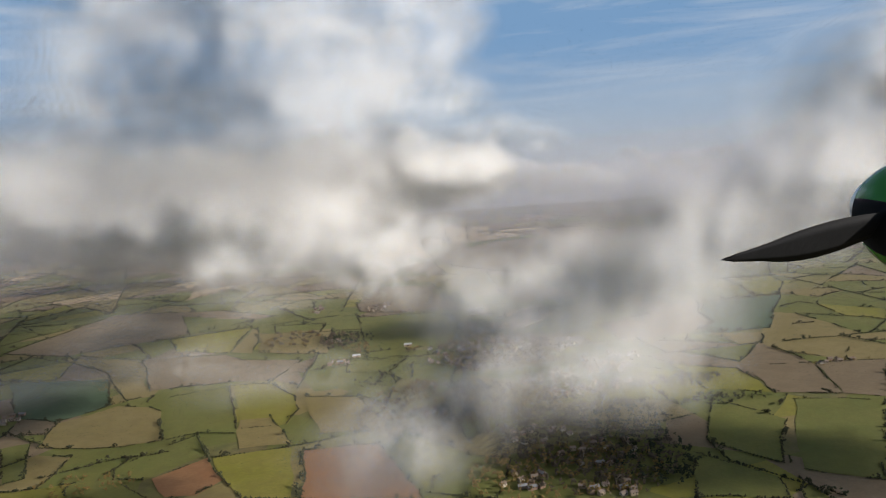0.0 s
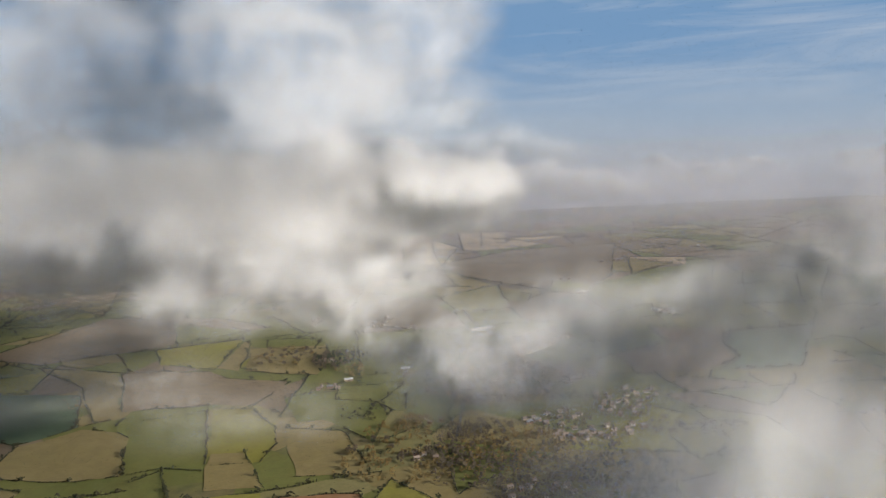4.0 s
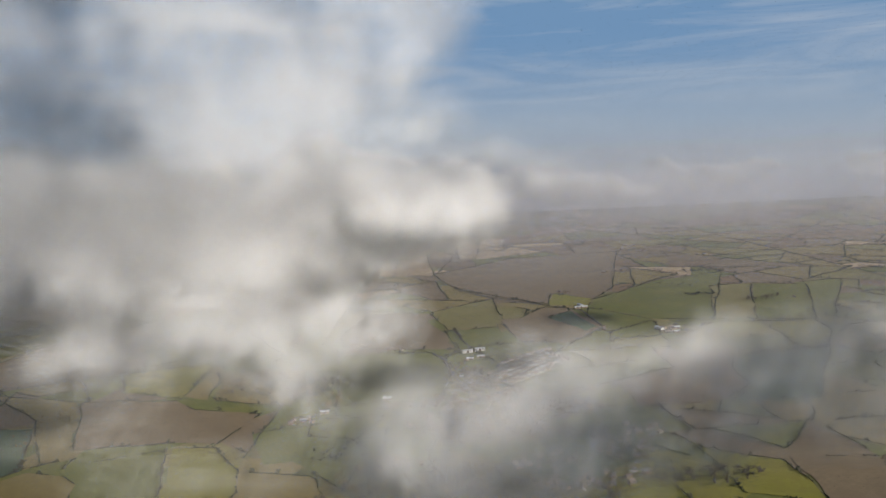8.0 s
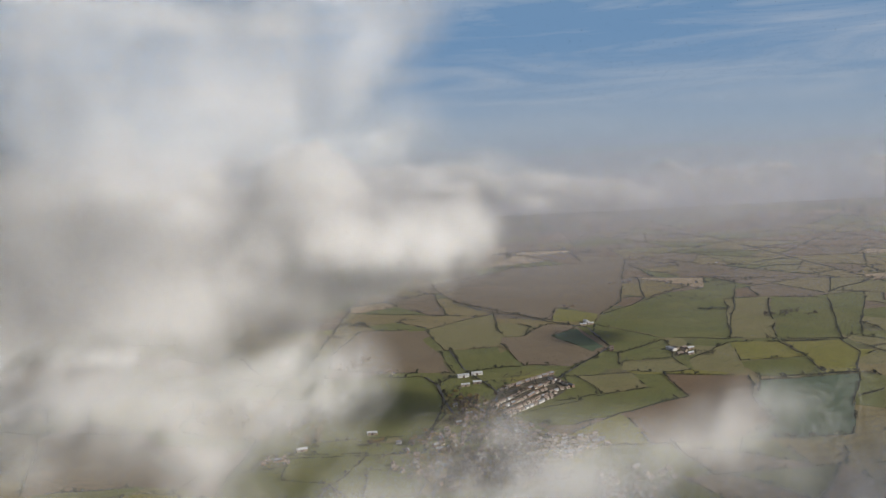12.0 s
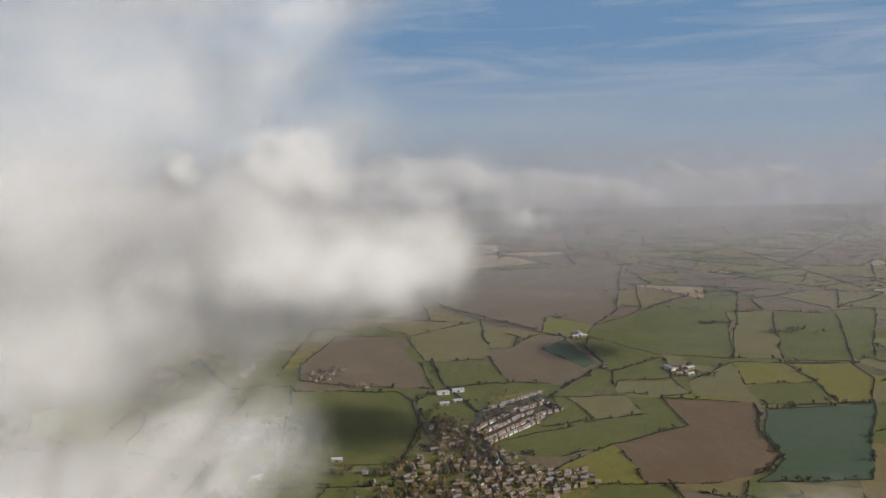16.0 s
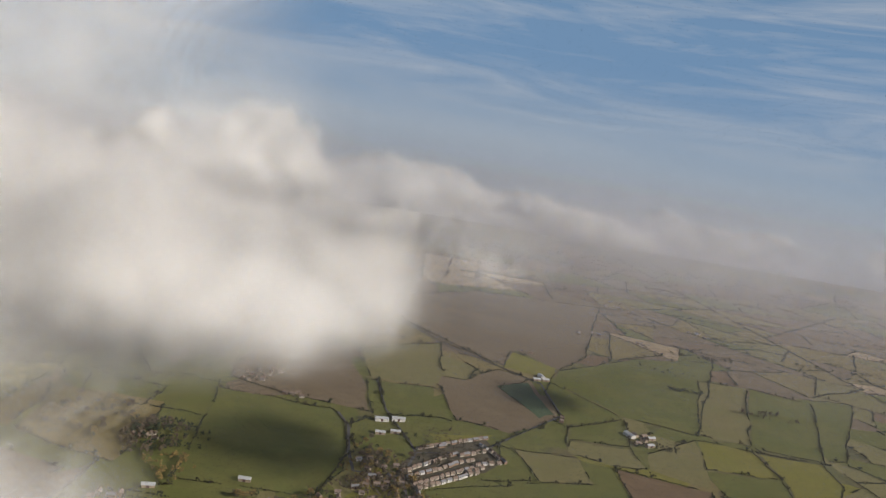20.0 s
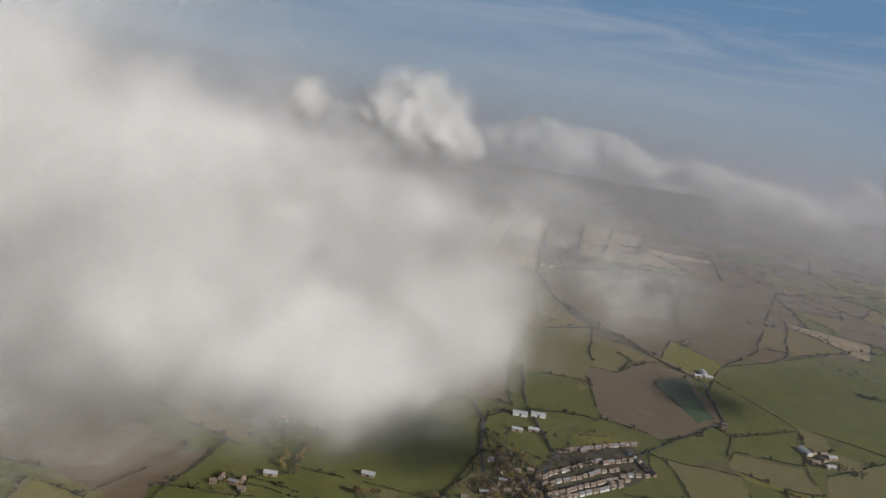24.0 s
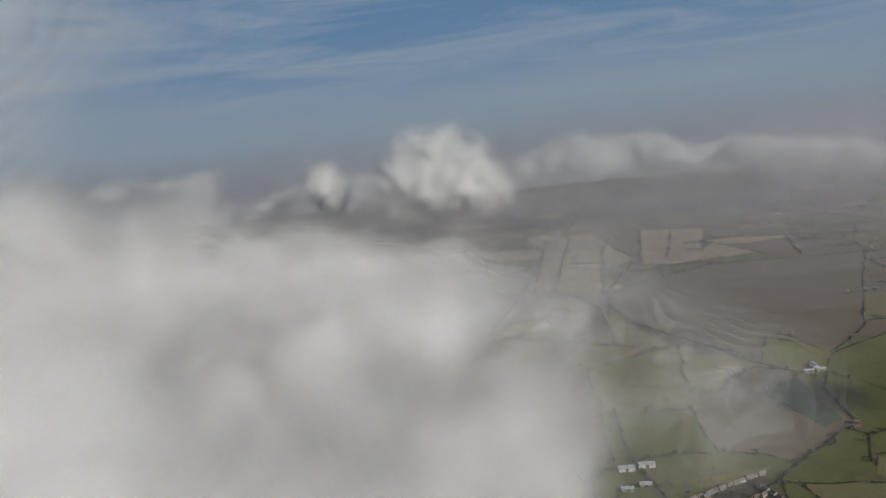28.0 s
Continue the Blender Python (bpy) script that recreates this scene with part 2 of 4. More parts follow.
def box(x0, x1, y0, y1, z0, z1):
    v = [(x, y, z) for z in (z0, z1) for x, y in ((x0, y0), (x1, y0), (x1, y1), (x0, y1))]
    f = [(3, 2, 1, 0), (4, 5, 6, 7), (0, 1, 5, 4), (1, 2, 6, 5), (2, 3, 7, 6), (3, 0, 4, 7)]
    return v, f


# ---- ground ----
R = 14000
gv = [(0, 0, 0)]
gf = []
rings = (400, 1200, 2500, 4500, 8000, R)
for k, r in enumerate(rings):
    for i in range(48):
        a = i * math.tau / 48
        gv.append((r * math.cos(a), r * math.sin(a) - 300, 0.0))
for i in range(48):
    j = (i + 1) % 48
    gf.append((0, 1 + i, 1 + j))
    for k in range(len(rings) - 1):
        b = 1 + k * 48
        gf.append((b + i, b + 48 + i, b + 48 + j, b + j))
ground = tagged(mesh_object("ground", gv, gf, ground_material()), "patchwork farmland of green and brown fields", "ground", kind="structure")

FIELDS = []
V3 = Vector


FIELD_WORDS = {
    "grass": "green pasture field bordered by dark hedges",
    "lime": "bright yellow-green pasture field beside hedges",
    "pale": "pale grazed pasture field beside hedges",
    "teal": "blue-green winter cereal field beside a hedge",
    "brown": "dark brown ploughed field beside hedges",
    "umber": "bare harrowed brown field beside hedges",
    "clay": "red-brown freshly ploughed clay field",
    "tan": "pale tan stubble field on a distant rise",
    "olive": "olive-brown rough grazing field with bushes",
}


def waver(pts, closed=True):
    """A line through the points that wanders a little, the same wherever two fields meet."""
    out = []
    pairs = list(zip(pts, pts[1:] + pts[:1])) if closed else list(zip(pts, pts[1:]))
    for a, c in pairs:
        n = max(1, int(math.hypot(c[0] - a[0], c[1] - a[1]) / 22))
        for i in range(n):
            u = i / n
            p = V3((a[0] + (c[0] - a[0]) * u, a[1] + (c[1] - a[1]) * u, 0))
            w = noise.noise_vector(p / 75) * 8 + noise.noise_vector(p / 24) * 2.5
            out.append((p.x + w.x, p.y + w.y))
    if not closed:
        out.append(pts[-1])
    return out


def field(kind, *pts):
    z = 0.05 + 0.012 * len(FIELDS)
    line = waver(list(pts))
    ob = mesh_object("field", [(x, y, z) for x, y in line], [range(len(line))], FIELD[kind])
    FIELDS.append((kind, pts))
    return tagged(ob, FIELD_WORDS[kind], "field", "fields", "structure")


field("teal", (563, -134), (766, -118), (595, -421), (431, -420), (505, -346), (511, -317), (514, -255))
field("brown", (397, -62), (556, -102), (535, -173), (504, -266), (502, -339), (437, -396), (381, -419), (279, -418), (259, -275), (405, -205))
field("lime", (152, -365), (259, -275), (279, -418), (145, -417))
field("grass", (89, -254), (251, -174), (346, -145), (338, -49), (392, -62), (404, -203), (260, -271), (171, -320), (129, -315))
field("pale", (220, -53), (336, -46), (346, -142), (250, -169))
field("grass", (197, -47), (218, -53), (248, -169), (157, -197), (194, -116))
field("grass", (217, -14), (323, 126), (344, 103), (321, -12))
field("grass", (350, 103), (471, 202), (451, 52), (336, 37))
field("pale", (334, 27), (448, 41), (456, -45), (399, -53), (322, -25))
field("grass", (345, 378), (473, 210), (353, 114), (338, 164), (320, 301))
field("umber", (98, 292), (141, 291), (227, 412), (291, 379), (332, 156), (308, 119), (223, 22), (181, 36), (120, 43), (89, 226))
# blue-green patch on the umber field, partly a cloud shadow put in as colour
field("teal", (218, 290), (286, 350), (323, 160), (286, 126))
field("grass", (-63, 188), (76, 205), (83, 37), (-34, 6))
field("pale", (-102, 408), (86, 561), (97, 325), (76, 214), (-55, 204))
field("lime", (270, 594), (379, 501), (349, 404), (241, 438))
field("umber", (-22, 757), (-91, 1027), (216, 1323), (660, 1389), (471, 640), (384, 495), (282, 612), (243, 454), (89, 573))
field("grass", (382, 484), (636, 731), (883, 829), (620, 175), (478, 219), (352, 388))
field("pale", (625, 183), (765, 600), (893, 616), (729, 165))
field("grass", (899, 616), (1047, 562), (868, 139), (732, 157))
field("lime", (614, 151), (716, 134), (724, 10), (581, 0))
field("grass", (578, -10), (720, 1), (707, -109), (574, -113))
field("lime", (728, 126), (858, 124), (846, 25), (770, -110), (710, -109), (729, 10))
field("pale", (483, 31), (606, 144), (578, -22), (560, -88), (462, -45))
field("tan", (-353, 1927), (-174, 1987), (-116, 1757), (-115, 1418), (-91, 1027), (-286, 1052))
field("tan", (-160, 1952), (-9, 1476), (-92, 1357))
field("tan", (8, 2014), (249, 1968), (210, 1532), (115, 1350), (11, 1377))
field("grass", (-314, 11), (-105, -2), (-68, -61), (-53, -237), (-91, -336), (-267, -342), (-297, -95))
field("umber", (-325, 184), (-273, 423), (-147, 420), (-62, 168), (-43, 13), (-206, 42), (-308, 78))
field("grass", (-525, -11), (-392, -26), (-394, -121), (-505, -98))
field("grass", (-395, 38), (-305, 37), (-302, -122), (-387, -121))
field("grass", (-330, -409), (-262, -361), (-90, -359), (-86, -412))
field("grass", (51, -260), (77, -260), (132, -361), (118, -379), (83, -361))
field("grass", (1019, 594), (1182, 622), (927, 169), (883, 150))
field("teal", (-1033, -358), (-813, -386), (-740, -573), (-804, -644), (-893, -611))
field("olive", (-799, -653), (-729, -586), (-653, -606), (-626, -633), (-575, -785), (-639, -802), (-780, -771))
field("grass", (-615, -635), (-630, -553), (-527, -512), (-456, -781), (-525, -765), (-569, -783))
field("lime", (-518, -514), (-446, -519), (-384, -618), (-367, -693), (-380, -757), (-454, -761))
field("umber", (-782, -248), (-594, -267), (-544, -323), (-407, -365), (-449, -503), (-527, -487), (-650, -499), (-693, -502))
field("olive", (-1003, -179), (-791, -246), (-700, -500), (-724, -550), (-827, -348))
field("lime", (-779, -72), (-587, 5), (-588, -253), (-725, -196))
field("olive", (-557, -49), (-530, -272), (-585, -245), (-577, -20))
field("umber", (-1187, -78), (-1061, 322), (-731, 258), (-544, 117), (-790, -48), (-1012, -160))
field("olive", (-545, -94), (-369, -91), (-354, -328), (-517, -276))
field("grass", (-310, -396), (-176, -401), (-216, -513), (-301, -489))
field("grass", (-397, -467), (-286, -432), (-224, -579), (-351, -600))
field("olive", (-367, -623), (-268, -649), (-212, -821), (-320, -816))
field("grass", (-175, -466), (-84, -494), (-95, -615), (-169, -579))
field("grass", (-829, 210), (-598, 90), (-609, 8), (-742, -24))
field("clay", (-336, -878), (-218, -882), (-160, -1072), (-315, -1041))
field("lime", (-202, -914), (-179, -834), (-103, -936), (-157, -1050))
field("grass", (-154, -1057), (-98, -949), (-38, -974), (-68, -1090))
field("clay", (-539, -940), (-479, -878), (-438, -961), (-465, -1001), (-507, -1000))
field("lime", (-472, -880), (-357, -862), (-329, -1038), (-396, -1025), (-436, -962))
field("grass", (-617, -885), (-522, -773), (-484, -864), (-547, -942), (-601, -927))
field("lime", (311, -611), (417, -668), (422, -799), (325, -767))
field("umber", (431, -658), (556, -673), (515, -835), (425, -800))
field("umber", (561, -674), (682, -689), (573, -862), (518, -836))
field("grass", (318, -809), (384, -921), (309, -1065), (244, -973))
field("grass", (435, -837), (561, -880), (402, -1132), (324, -1086))
field("grass", (214, -1007), (285, -1103), (271, -1157), (165, -1136))
field("grass", (-847, -759), (-804, -744), (-742, -898), (-768, -912))
field("grass", (-662, -933), (-601, -927), (-530, -999), (-644, -976))
field("olive", (-441, -850), (-355, -847), (-412, -721), (-465, -721))


# ---- hedges ----
rnd = random.Random(7)
BLOB_V = [(1, 0, 0), (-1, 0, 0), (0, 1, 0), (0, -1, 0), (0, 0, 1), (0, 0, -0.6)]
BLOB_F = [(0, 2, 4), (2, 1, 4), (1, 3, 4), (3, 0, 4), (2, 0, 5), (1, 2, 5), (3, 1, 5), (0, 3, 5)]


def clump(v, f, x, y, z, sx, sy, sz):
    """One leafy clump: a rough eight-sided tuft, turned and dented at random."""
    a, o = rnd.uniform(0, 6.28), len(v)
    c, s = math.cos(a), math.sin(a)
    for p in BLOB_V:
        k = rnd.uniform(0.7, 1.25)
        px, py, pz = p[0] * sx * k, p[1] * sy * k, p[2] * sz * k
        v.append((x + c * px - s * py + rnd.uniform(-0.2, 0.2) * sx, y + s * px + c * py, z + pz))
    f.extend(tuple(o + i for i in q) for q in BLOB_F)


HEDGES = []


def hedge(pts, height=2.6, gap=0.10, tree=0.06, mat=None, coarse=1.0):
    v, f = [], []
    pts = waver(pts, False)
    bare = rnd.random() < 0.25
    for (x0, y0), (x1, y1) in zip(pts, pts[1:]):
        if rnd.random() < (0.45 if bare else 0.12):
            continue
        d = math.hypot(x1 - x0, y1 - y0)
        n = max(2, int(d / (2.4 * coarse)))
        skip = 0
        for i in range(n):
            if skip > 0:
                skip -= 1
                continue
            if rnd.random() < gap * 0.12:
                skip = rnd.randint(1, 5)
            u = (i + rnd.random()) / n
            x, y = x0 + (x1 - x0) * u + rnd.gauss(0, 0.9), y0 + (y1 - y0) * u + rnd.gauss(0, 0.9)
            h = height * rnd.uniform(0.6, 1.25)
            clump(v, f, x, y, h * 0.45, 1.5 * coarse, 1.5 * coarse, h * 0.6)
            if rnd.random() < tree:
                r = rnd.uniform(2.2, 4.2)
                for _ in range(9):
                    clump(v, f, x + rnd.gauss(0, r * 0.5), y + rnd.gauss(0, r * 0.5), r * rnd.uniform(0.6, 2.0), r * 0.5, r * 0.5, r * 0.45)
    if not f:
        return None
    ob = mesh_object("hedge", v, f, mat or HEDGE)
    return tagged(ob, "dark overgrown field hedge with scattered hedgerow trees", "hedge", "field hedges", "stuff")


done = set()
for kind, pts in FIELDS:
    for a, b in zip(pts, pts[1:] + pts[:1]):
        m = (round((a[0] + b[0]) / 44), round((a[1] + b[1]) / 44))
        if m in done or (kind == "tan" and rnd.random() < 0.5):
            continue
        done.update((m[0] + i, m[1] + j) for i in (-1, 0, 1) for j in (-1, 0, 1))
        hedge([a, b], rnd.uniform(2.0, 3.4))

# the rest of the patchwork: a wide tract parted again and again along hedge lines
plot = random.Random(57)
MAPPED = [(min(p[0] for p in pts), max(p[0] for p in pts), min(p[1] for p in pts), max(p[1] for p in pts), pts) for _, pts in FIELDS]


def inside(x, y, pts):
    hit = False
    for (x0, y0), (x1, y1) in zip(pts, pts[1:] + pts[:1]):
        if (y0 > y) != (y1 > y) and x < x0 + (x1 - x0) * (y - y0) / (y1 - y0):
            hit = not hit
    return hit


def mapped(x, y):
    return any(a < x < b and c < y < d and inside(x, y, pts) for a, b, c, d, pts in MAPPED)


def area(pts):
    return 0.5 * abs(sum(a[0] * b[1] - b[0] * a[1] for a, b in zip(pts, pts[1:] + pts[:1])))


def cut(pts, p, d):
    """Parts a convex outline by the line through p along d: the two halves and the chord."""
    side = [(x - p[0]) * d[1] - (y - p[1]) * d[0] for x, y in pts]
    one, two, chord = [], [], []
    for i, q in enumerate(pts):
        r, a, b = pts[(i + 1) % len(pts)], side[i], side[(i + 1) % len(pts)]
        (one if a >= 0 else two).append(q)
        if (a >= 0) != (b >= 0):
            u = a / (a - b)
            m = (q[0] + (r[0] - q[0]) * u, q[1] + (r[1] - q[1]) * u)
            one.append(m), two.append(m), chord.append(m)
    return one, two, chord


NEAR_MIX = ("grass", "grass", "grass", "olive", "pale", "umber", "lime", "grass", "grass", "olive")
FAR_MIX = ("umber", "brown", "olive", "grass", "umber", "olive", "grass", "pale", "olive", "brown", "tan", "umber")
LEAVES, CHORDS = [], []
stack = [[(-800, -1420), (700, -1420), (1500, 0), (2900, 2950), (-4300, 2950), (-2000, 0)]]
while stack:
    pts = stack.pop()
    cx, cy = sum(p[0] for p in pts) / len(pts), sum(p[1] for p in pts) / len(pts)
    want = (17000 if cy < 500 else 30000 if cy < 1500 else 52000) * plot.uniform(0.6, 1.7)
    if area(pts) < want:
        LEAVES.append((cx, cy, pts))
        continue
    far_pair = max(((a, b) for a in pts for b in pts), key=lambda e: math.hypot(e[0][0] - e[1][0], e[0][1] - e[1][1]))
    along = math.atan2(far_pair[1][1] - far_pair[0][1], far_pair[1][0] - far_pair[0][0]) + math.pi / 2 + plot.gauss(0, 0.22)
    u = plot.uniform(0.40, 0.60)
    p = (cx + (far_pair[1][0] - far_pair[0][0]) * (u - 0.5) * 0.6, cy + (far_pair[1][1] - far_pair[0][1]) * (u - 0.5) * 0.6)
    one, two, chord = cut(pts, p, (math.cos(along), math.sin(along)))
    if len(one) < 3 or len(two) < 3:
        LEAVES.append((cx, cy, pts))
        continue
    CHORDS.append(chord)
    stack += [one, two]

for cx, cy, pts in LEAVES:
    if mapped(cx, cy) and all(mapped((cx + x) / 2, (cy + y) / 2) for x, y in pts):
        continue
    kind = plot.choice(NEAR_MIX if cy < 500 else FAR_MIX)
    line = waver(pts)
    ob = mesh_object("field", [(x, y, 0.03) for x, y in line], [range(len(line))], FIELD[kind])
    tagged(ob, FIELD_WORDS[kind], "field", "fields", "structure")

HOMES = ((20, 210, -270, -20), (-150, 160, -420, -200), (-100, 280, -560, -420), (-60, 240, -760, -580), (-60, 200, -1120, -860))
for chord in CHORDS:
    (x0, y0), (x1, y1) = chord
    n = max(1, int(math.hypot(x1 - x0, y1 - y0) / 60))
    run = []
    for i in range(n + 1):
        x, y = x0 + (x1 - x0) * i / n, y0 + (y1 - y0) * i / n
        free = not mapped(x, y) and not any(a < x < b and c < y < d for a, b, c, d in HOMES)
        if free:
            run.append((x, y))
        if (not free or i == n) and len(run) > 1:
            mid = run[len(run) // 2][1]
            coarse = 1.0 if mid < 0 else 1.7 if mid < 900 else 2.8
            hedge(run, plot.uniform(2.2, 3.6) * (1 + 0.15 * coarse), 0.10, 0.05 * coarse, None, coarse)
        if not free:
            run = []

# ---- clouds ----


def value_noise(p, seed):
    """Smooth random field at points p (n x 3, in cells)."""
    lat = np.random.default_rng(seed).random((32, 32, 32)).astype(np.float32)
    i = np.floor(p).astype(np.int64)
    f = (p - i).astype(np.float32)
    f = f * f * (3 - 2 * f)
    i &= 31
    j = (i + 1) & 31
    out = 0
    for dx in (0, 1):
        for dy in (0, 1):
            for dz in (0, 1):
                w = (f[:, 0] if dx else 1 - f[:, 0]) * (f[:, 1] if dy else 1 - f[:, 1]) * (f[:, 2] if dz else 1 - f[:, 2])
                out = out + w * lat[(j if dx else i)[:, 0], (j if dy else i)[:, 1], (j if dz else i)[:, 2]]
    return out


TURN = np.array(Euler((0.7, 0.5, 0.9)).to_matrix())


def fbm(p, size, seed, octaves=4):
    out, amp, total = 0, 1.0, 0
    for k in range(octaves):
        p = p @ TURN
        out = out + amp * value_noise(p / (size / 2**k) + 7.3 * k, seed + k)
        total += amp
        amp *= 0.6
    return out / total - 0.5


TETS = ((0, 1, 3, 7), (0, 1, 5, 7), (0, 2, 3, 7), (0, 2, 6, 7), (0, 4, 5, 7), (0, 4, 6, 7))


def iso_surface(val, level, origin, step):
    """The surface on which the grid's value is level, as vertices and triangles."""
    nx, ny, nz = val.shape
    flat = val.ravel()
    cx, cy, cz = np.meshgrid(np.arange(nx - 1), np.arange(ny - 1), np.arange(nz - 1), indexing="ij")
    base = ((cx * ny + cy) * nz + cz).ravel()
    offs = np.array([((k & 1) * ny + (k >> 1 & 1)) * nz + (k >> 2 & 1) for k in range(8)])
    corner = flat[base[:, None] + offs]
    live = (corner.min(1) < level) & (corner.max(1) >= level)
    base = base[live]
    tris = []
    for tet in TETS:
        ids = base[:, None] + offs[list(tet)]
        inn = flat[ids] >= level
        count = inn.sum(1)
        for want, flip in ((1, False), (3, True)):
            rows = np.where(count == want)[0]
            if len(rows):
                lone = np.argmax(inn[rows] != flip, 1)
                rest = np.array([[1, 2, 3], [0, 2, 3], [0, 1, 3], [0, 1, 2]])[lone]
                a = ids[rows, lone]
                b = np.take_along_axis(ids[rows], rest, 1)
                tris.append(np.stack([np.stack([a, b[:, k]], 1) for k in range(3)], 1))
        rows = np.where(count == 2)[0]
        if len(rows):
            order = np.argsort(~inn[rows], 1, kind="stable")
            q = np.take_along_axis(ids[rows], order, 1)
            e = [np.stack([q[:, i], q[:, j]], 1) for i, j in ((0, 2), (0, 3), (1, 3), (1, 2))]
            tris.append(np.stack([e[0], e[1], e[2]], 1))
            tris.append(np.stack([e[0], e[2], e[3]], 1))
    if not tris:
        return np.zeros((0, 3)), np.zeros((0, 3), int)
    edges = np.sort(np.concatenate(tris).reshape(-1, 2), 1)
    key, inv = np.unique(edges[:, 0].astype(np.int64) * flat.size + edges[:, 1], return_inverse=True)
    a, b = key // flat.size, key % flat.size
    w = ((level - flat[a]) / (flat[b] - flat[a] + 1e-9)).clip(0, 1)[:, None]

    def place(i):
        return np.stack([i // (ny * nz), i // nz % ny, i % nz], 1)

    v = place(a) * (1 - w) + place(b) * w
    f = inv.reshape(-1, 3)
    # wind every triangle so that it faces the thinner air
    grad = np.gradient(val)
    mid = v[f].mean(1).round().astype(int)
    g = np.stack([d[mid[:, 0], mid[:, 1], mid[:, 2]] for d in grad], 1)
    nrm = np.cross(v[f[:, 1]] - v[f[:, 0]], v[f[:, 2]] - v[f[:, 0]])
    bad = (nrm * g).sum(1) > 0
    f[bad] = f[bad][:, ::-1]
    return v * step + origin, f


def cloud(label, lobes, step, seed, rough=0.75, size=150, levels=tuple((0.02 + 0.055 * k, min(0.19, 0.022 + 0.025 * k)) for k in range(12)), floor=None, mat=None, name="cloud"):
    """A cloud of nested mist skins. Lobes: centre x, y, z, radii x, y, z, and density."""
    lob = np.array(lobes, float)
    step *= 1.22
    lo = (lob[:, :3] - 1.75 * lob[:, 3:6]).min(0) - 0.30 * size
    hi = (lob[:, :3] + 1.75 * lob[:, 3:6]).max(0) + 0.30 * size
    n = np.ceil((hi - lo) / step).astype(int) + 1
    grid = np.stack(np.meshgrid(*[lo[k] + step * np.arange(n[k]) for k in range(3)], indexing="ij"), -1).reshape(-1, 3)
    warp = np.stack([fbm(grid, size * 1.3, seed + 20 * k, 3) for k in range(3)], 1) * size * 0.55
    p = grid + warp
    keep = np.zeros(len(p))
    for c in lob:
        r2 = (((p - c[:3]) / c[3:6]) ** 2).sum(1)
        keep = np.maximum(keep, 0) + c[6] * np.exp(-2.2 * r2)
    sat = 1 - np.exp(-1.4 * keep)
    dens = sat + 2.2 * rough * fbm(grid, size, seed + 90, 5) * np.minimum(1, 5 * sat) - 0.19
    if floor is not None:
        dens -= np.clip((floor + 40 * fbm(grid, 120, seed + 55, 3) - grid[:, 2]) / 45, 0, 3)
    inner = np.minimum(grid - lo, hi - grid).min(1)
    dens -= 1.2 * np.clip(1 - inner / (0.3 * lob[:, 3:6].min()), 0, 1) ** 2
    dens = dens.reshape(n)
    for ax in range(3):
        s = [slice(None)] * 3
        for e in (0, -1):
            s[ax] = e
            dens[tuple(s)] = -1
    vs, fs, al, o = [], [], [], 0
    for lev, alpha in levels:
        v, f = iso_surface(dens, lev, lo, step)
        if len(v):
            vs.append(v)
            fs.append(f + o)
            al.append(np.full(len(v), alpha))
            o += len(v)
    v, f, al = np.concatenate(vs), np.concatenate(fs), np.concatenate(al)
    me = bpy.data.meshes.new(name)
    me.vertices.add(len(v))
    me.vertices.foreach_set("co", v.astype(np.float32).ravel())
    me.loops.add(f.size)
    me.loops.foreach_set("vertex_index", f.astype(np.int32).ravel())
    me.polygons.add(len(f))
    me.polygons.foreach_set("loop_start", np.arange(0, f.size, 3, dtype=np.int32))
    me.polygons.foreach_set("use_smooth", np.ones(len(f), bool))
    me.update(calc_edges=True)
    me.validate()
    att = me.attributes.new("veil", "FLOAT", "POINT")
    att.data.foreach_set("value", al.astype(np.float32))
    me.materials.append(mat or CLOUD)
    return tagged(new(name, me), label, "cloud", "clouds", "stuff")


THIN = tuple((0.02 + 0.05 * k, 0.010 + 0.007 * k) for k in range(13))
drift = random.Random(19)


def streak(points, n, r, spread, dens):
    """Lobes of torn scud strewn along a line of points (x, y, z)."""
    out = []
    for i in range(n):
        u = (i + drift.random()) / n * (len(points) - 1)
        k = min(int(u), len(points) - 2)
        p = V3(points[k]).lerp(V3(points[k + 1]), u - k)
        s = r * drift.uniform(0.55, 1.35)
        out.append((p.x + drift.gauss(0, spread), p.y + drift.gauss(0, spread), p.z + drift.gauss(0, spread * 0.35), s * 1.3, s, s * 0.62, dens * drift.uniform(0.6, 1.2)))
    return out


# towering bank to the west of the flight line
SOFT = tuple((0.02 + 0.048 * k, min(0.075, 0.010 + 0.0072 * k)) for k in range(14))
FULL = tuple((0.02 + 0.075 * k, min(0.18, 0.014 + 0.028 * k)) for k in range(9))
cloud("towering grey-white cumulus with torn edges", [
    (-140, -1035, 560, 110, 90, 130, 1.1), (-290, -1010, 570, 150, 130, 170, 1.4), (-430, -960, 530, 170, 160, 175, 1.4),
    (-65, -1000, 600, 60, 60, 50, 0.8), (-50, -990, 500, 75, 60, 42, 0.7), (-95, -1010, 660, 70, 60, 40, 0.8),
    (-240, -1060, 470, 150, 110, 100, 1.0), (-560, -900, 460, 190, 170, 150, 1.2), (-740, -820, 420, 200, 200, 140, 1.2), (-420, -860, 420, 190, 150, 120, 1.1), (-470, -930, 620, 160, 130, 110, 1.2)],
    14, 3, rough=0.32, size=170, levels=SOFT)
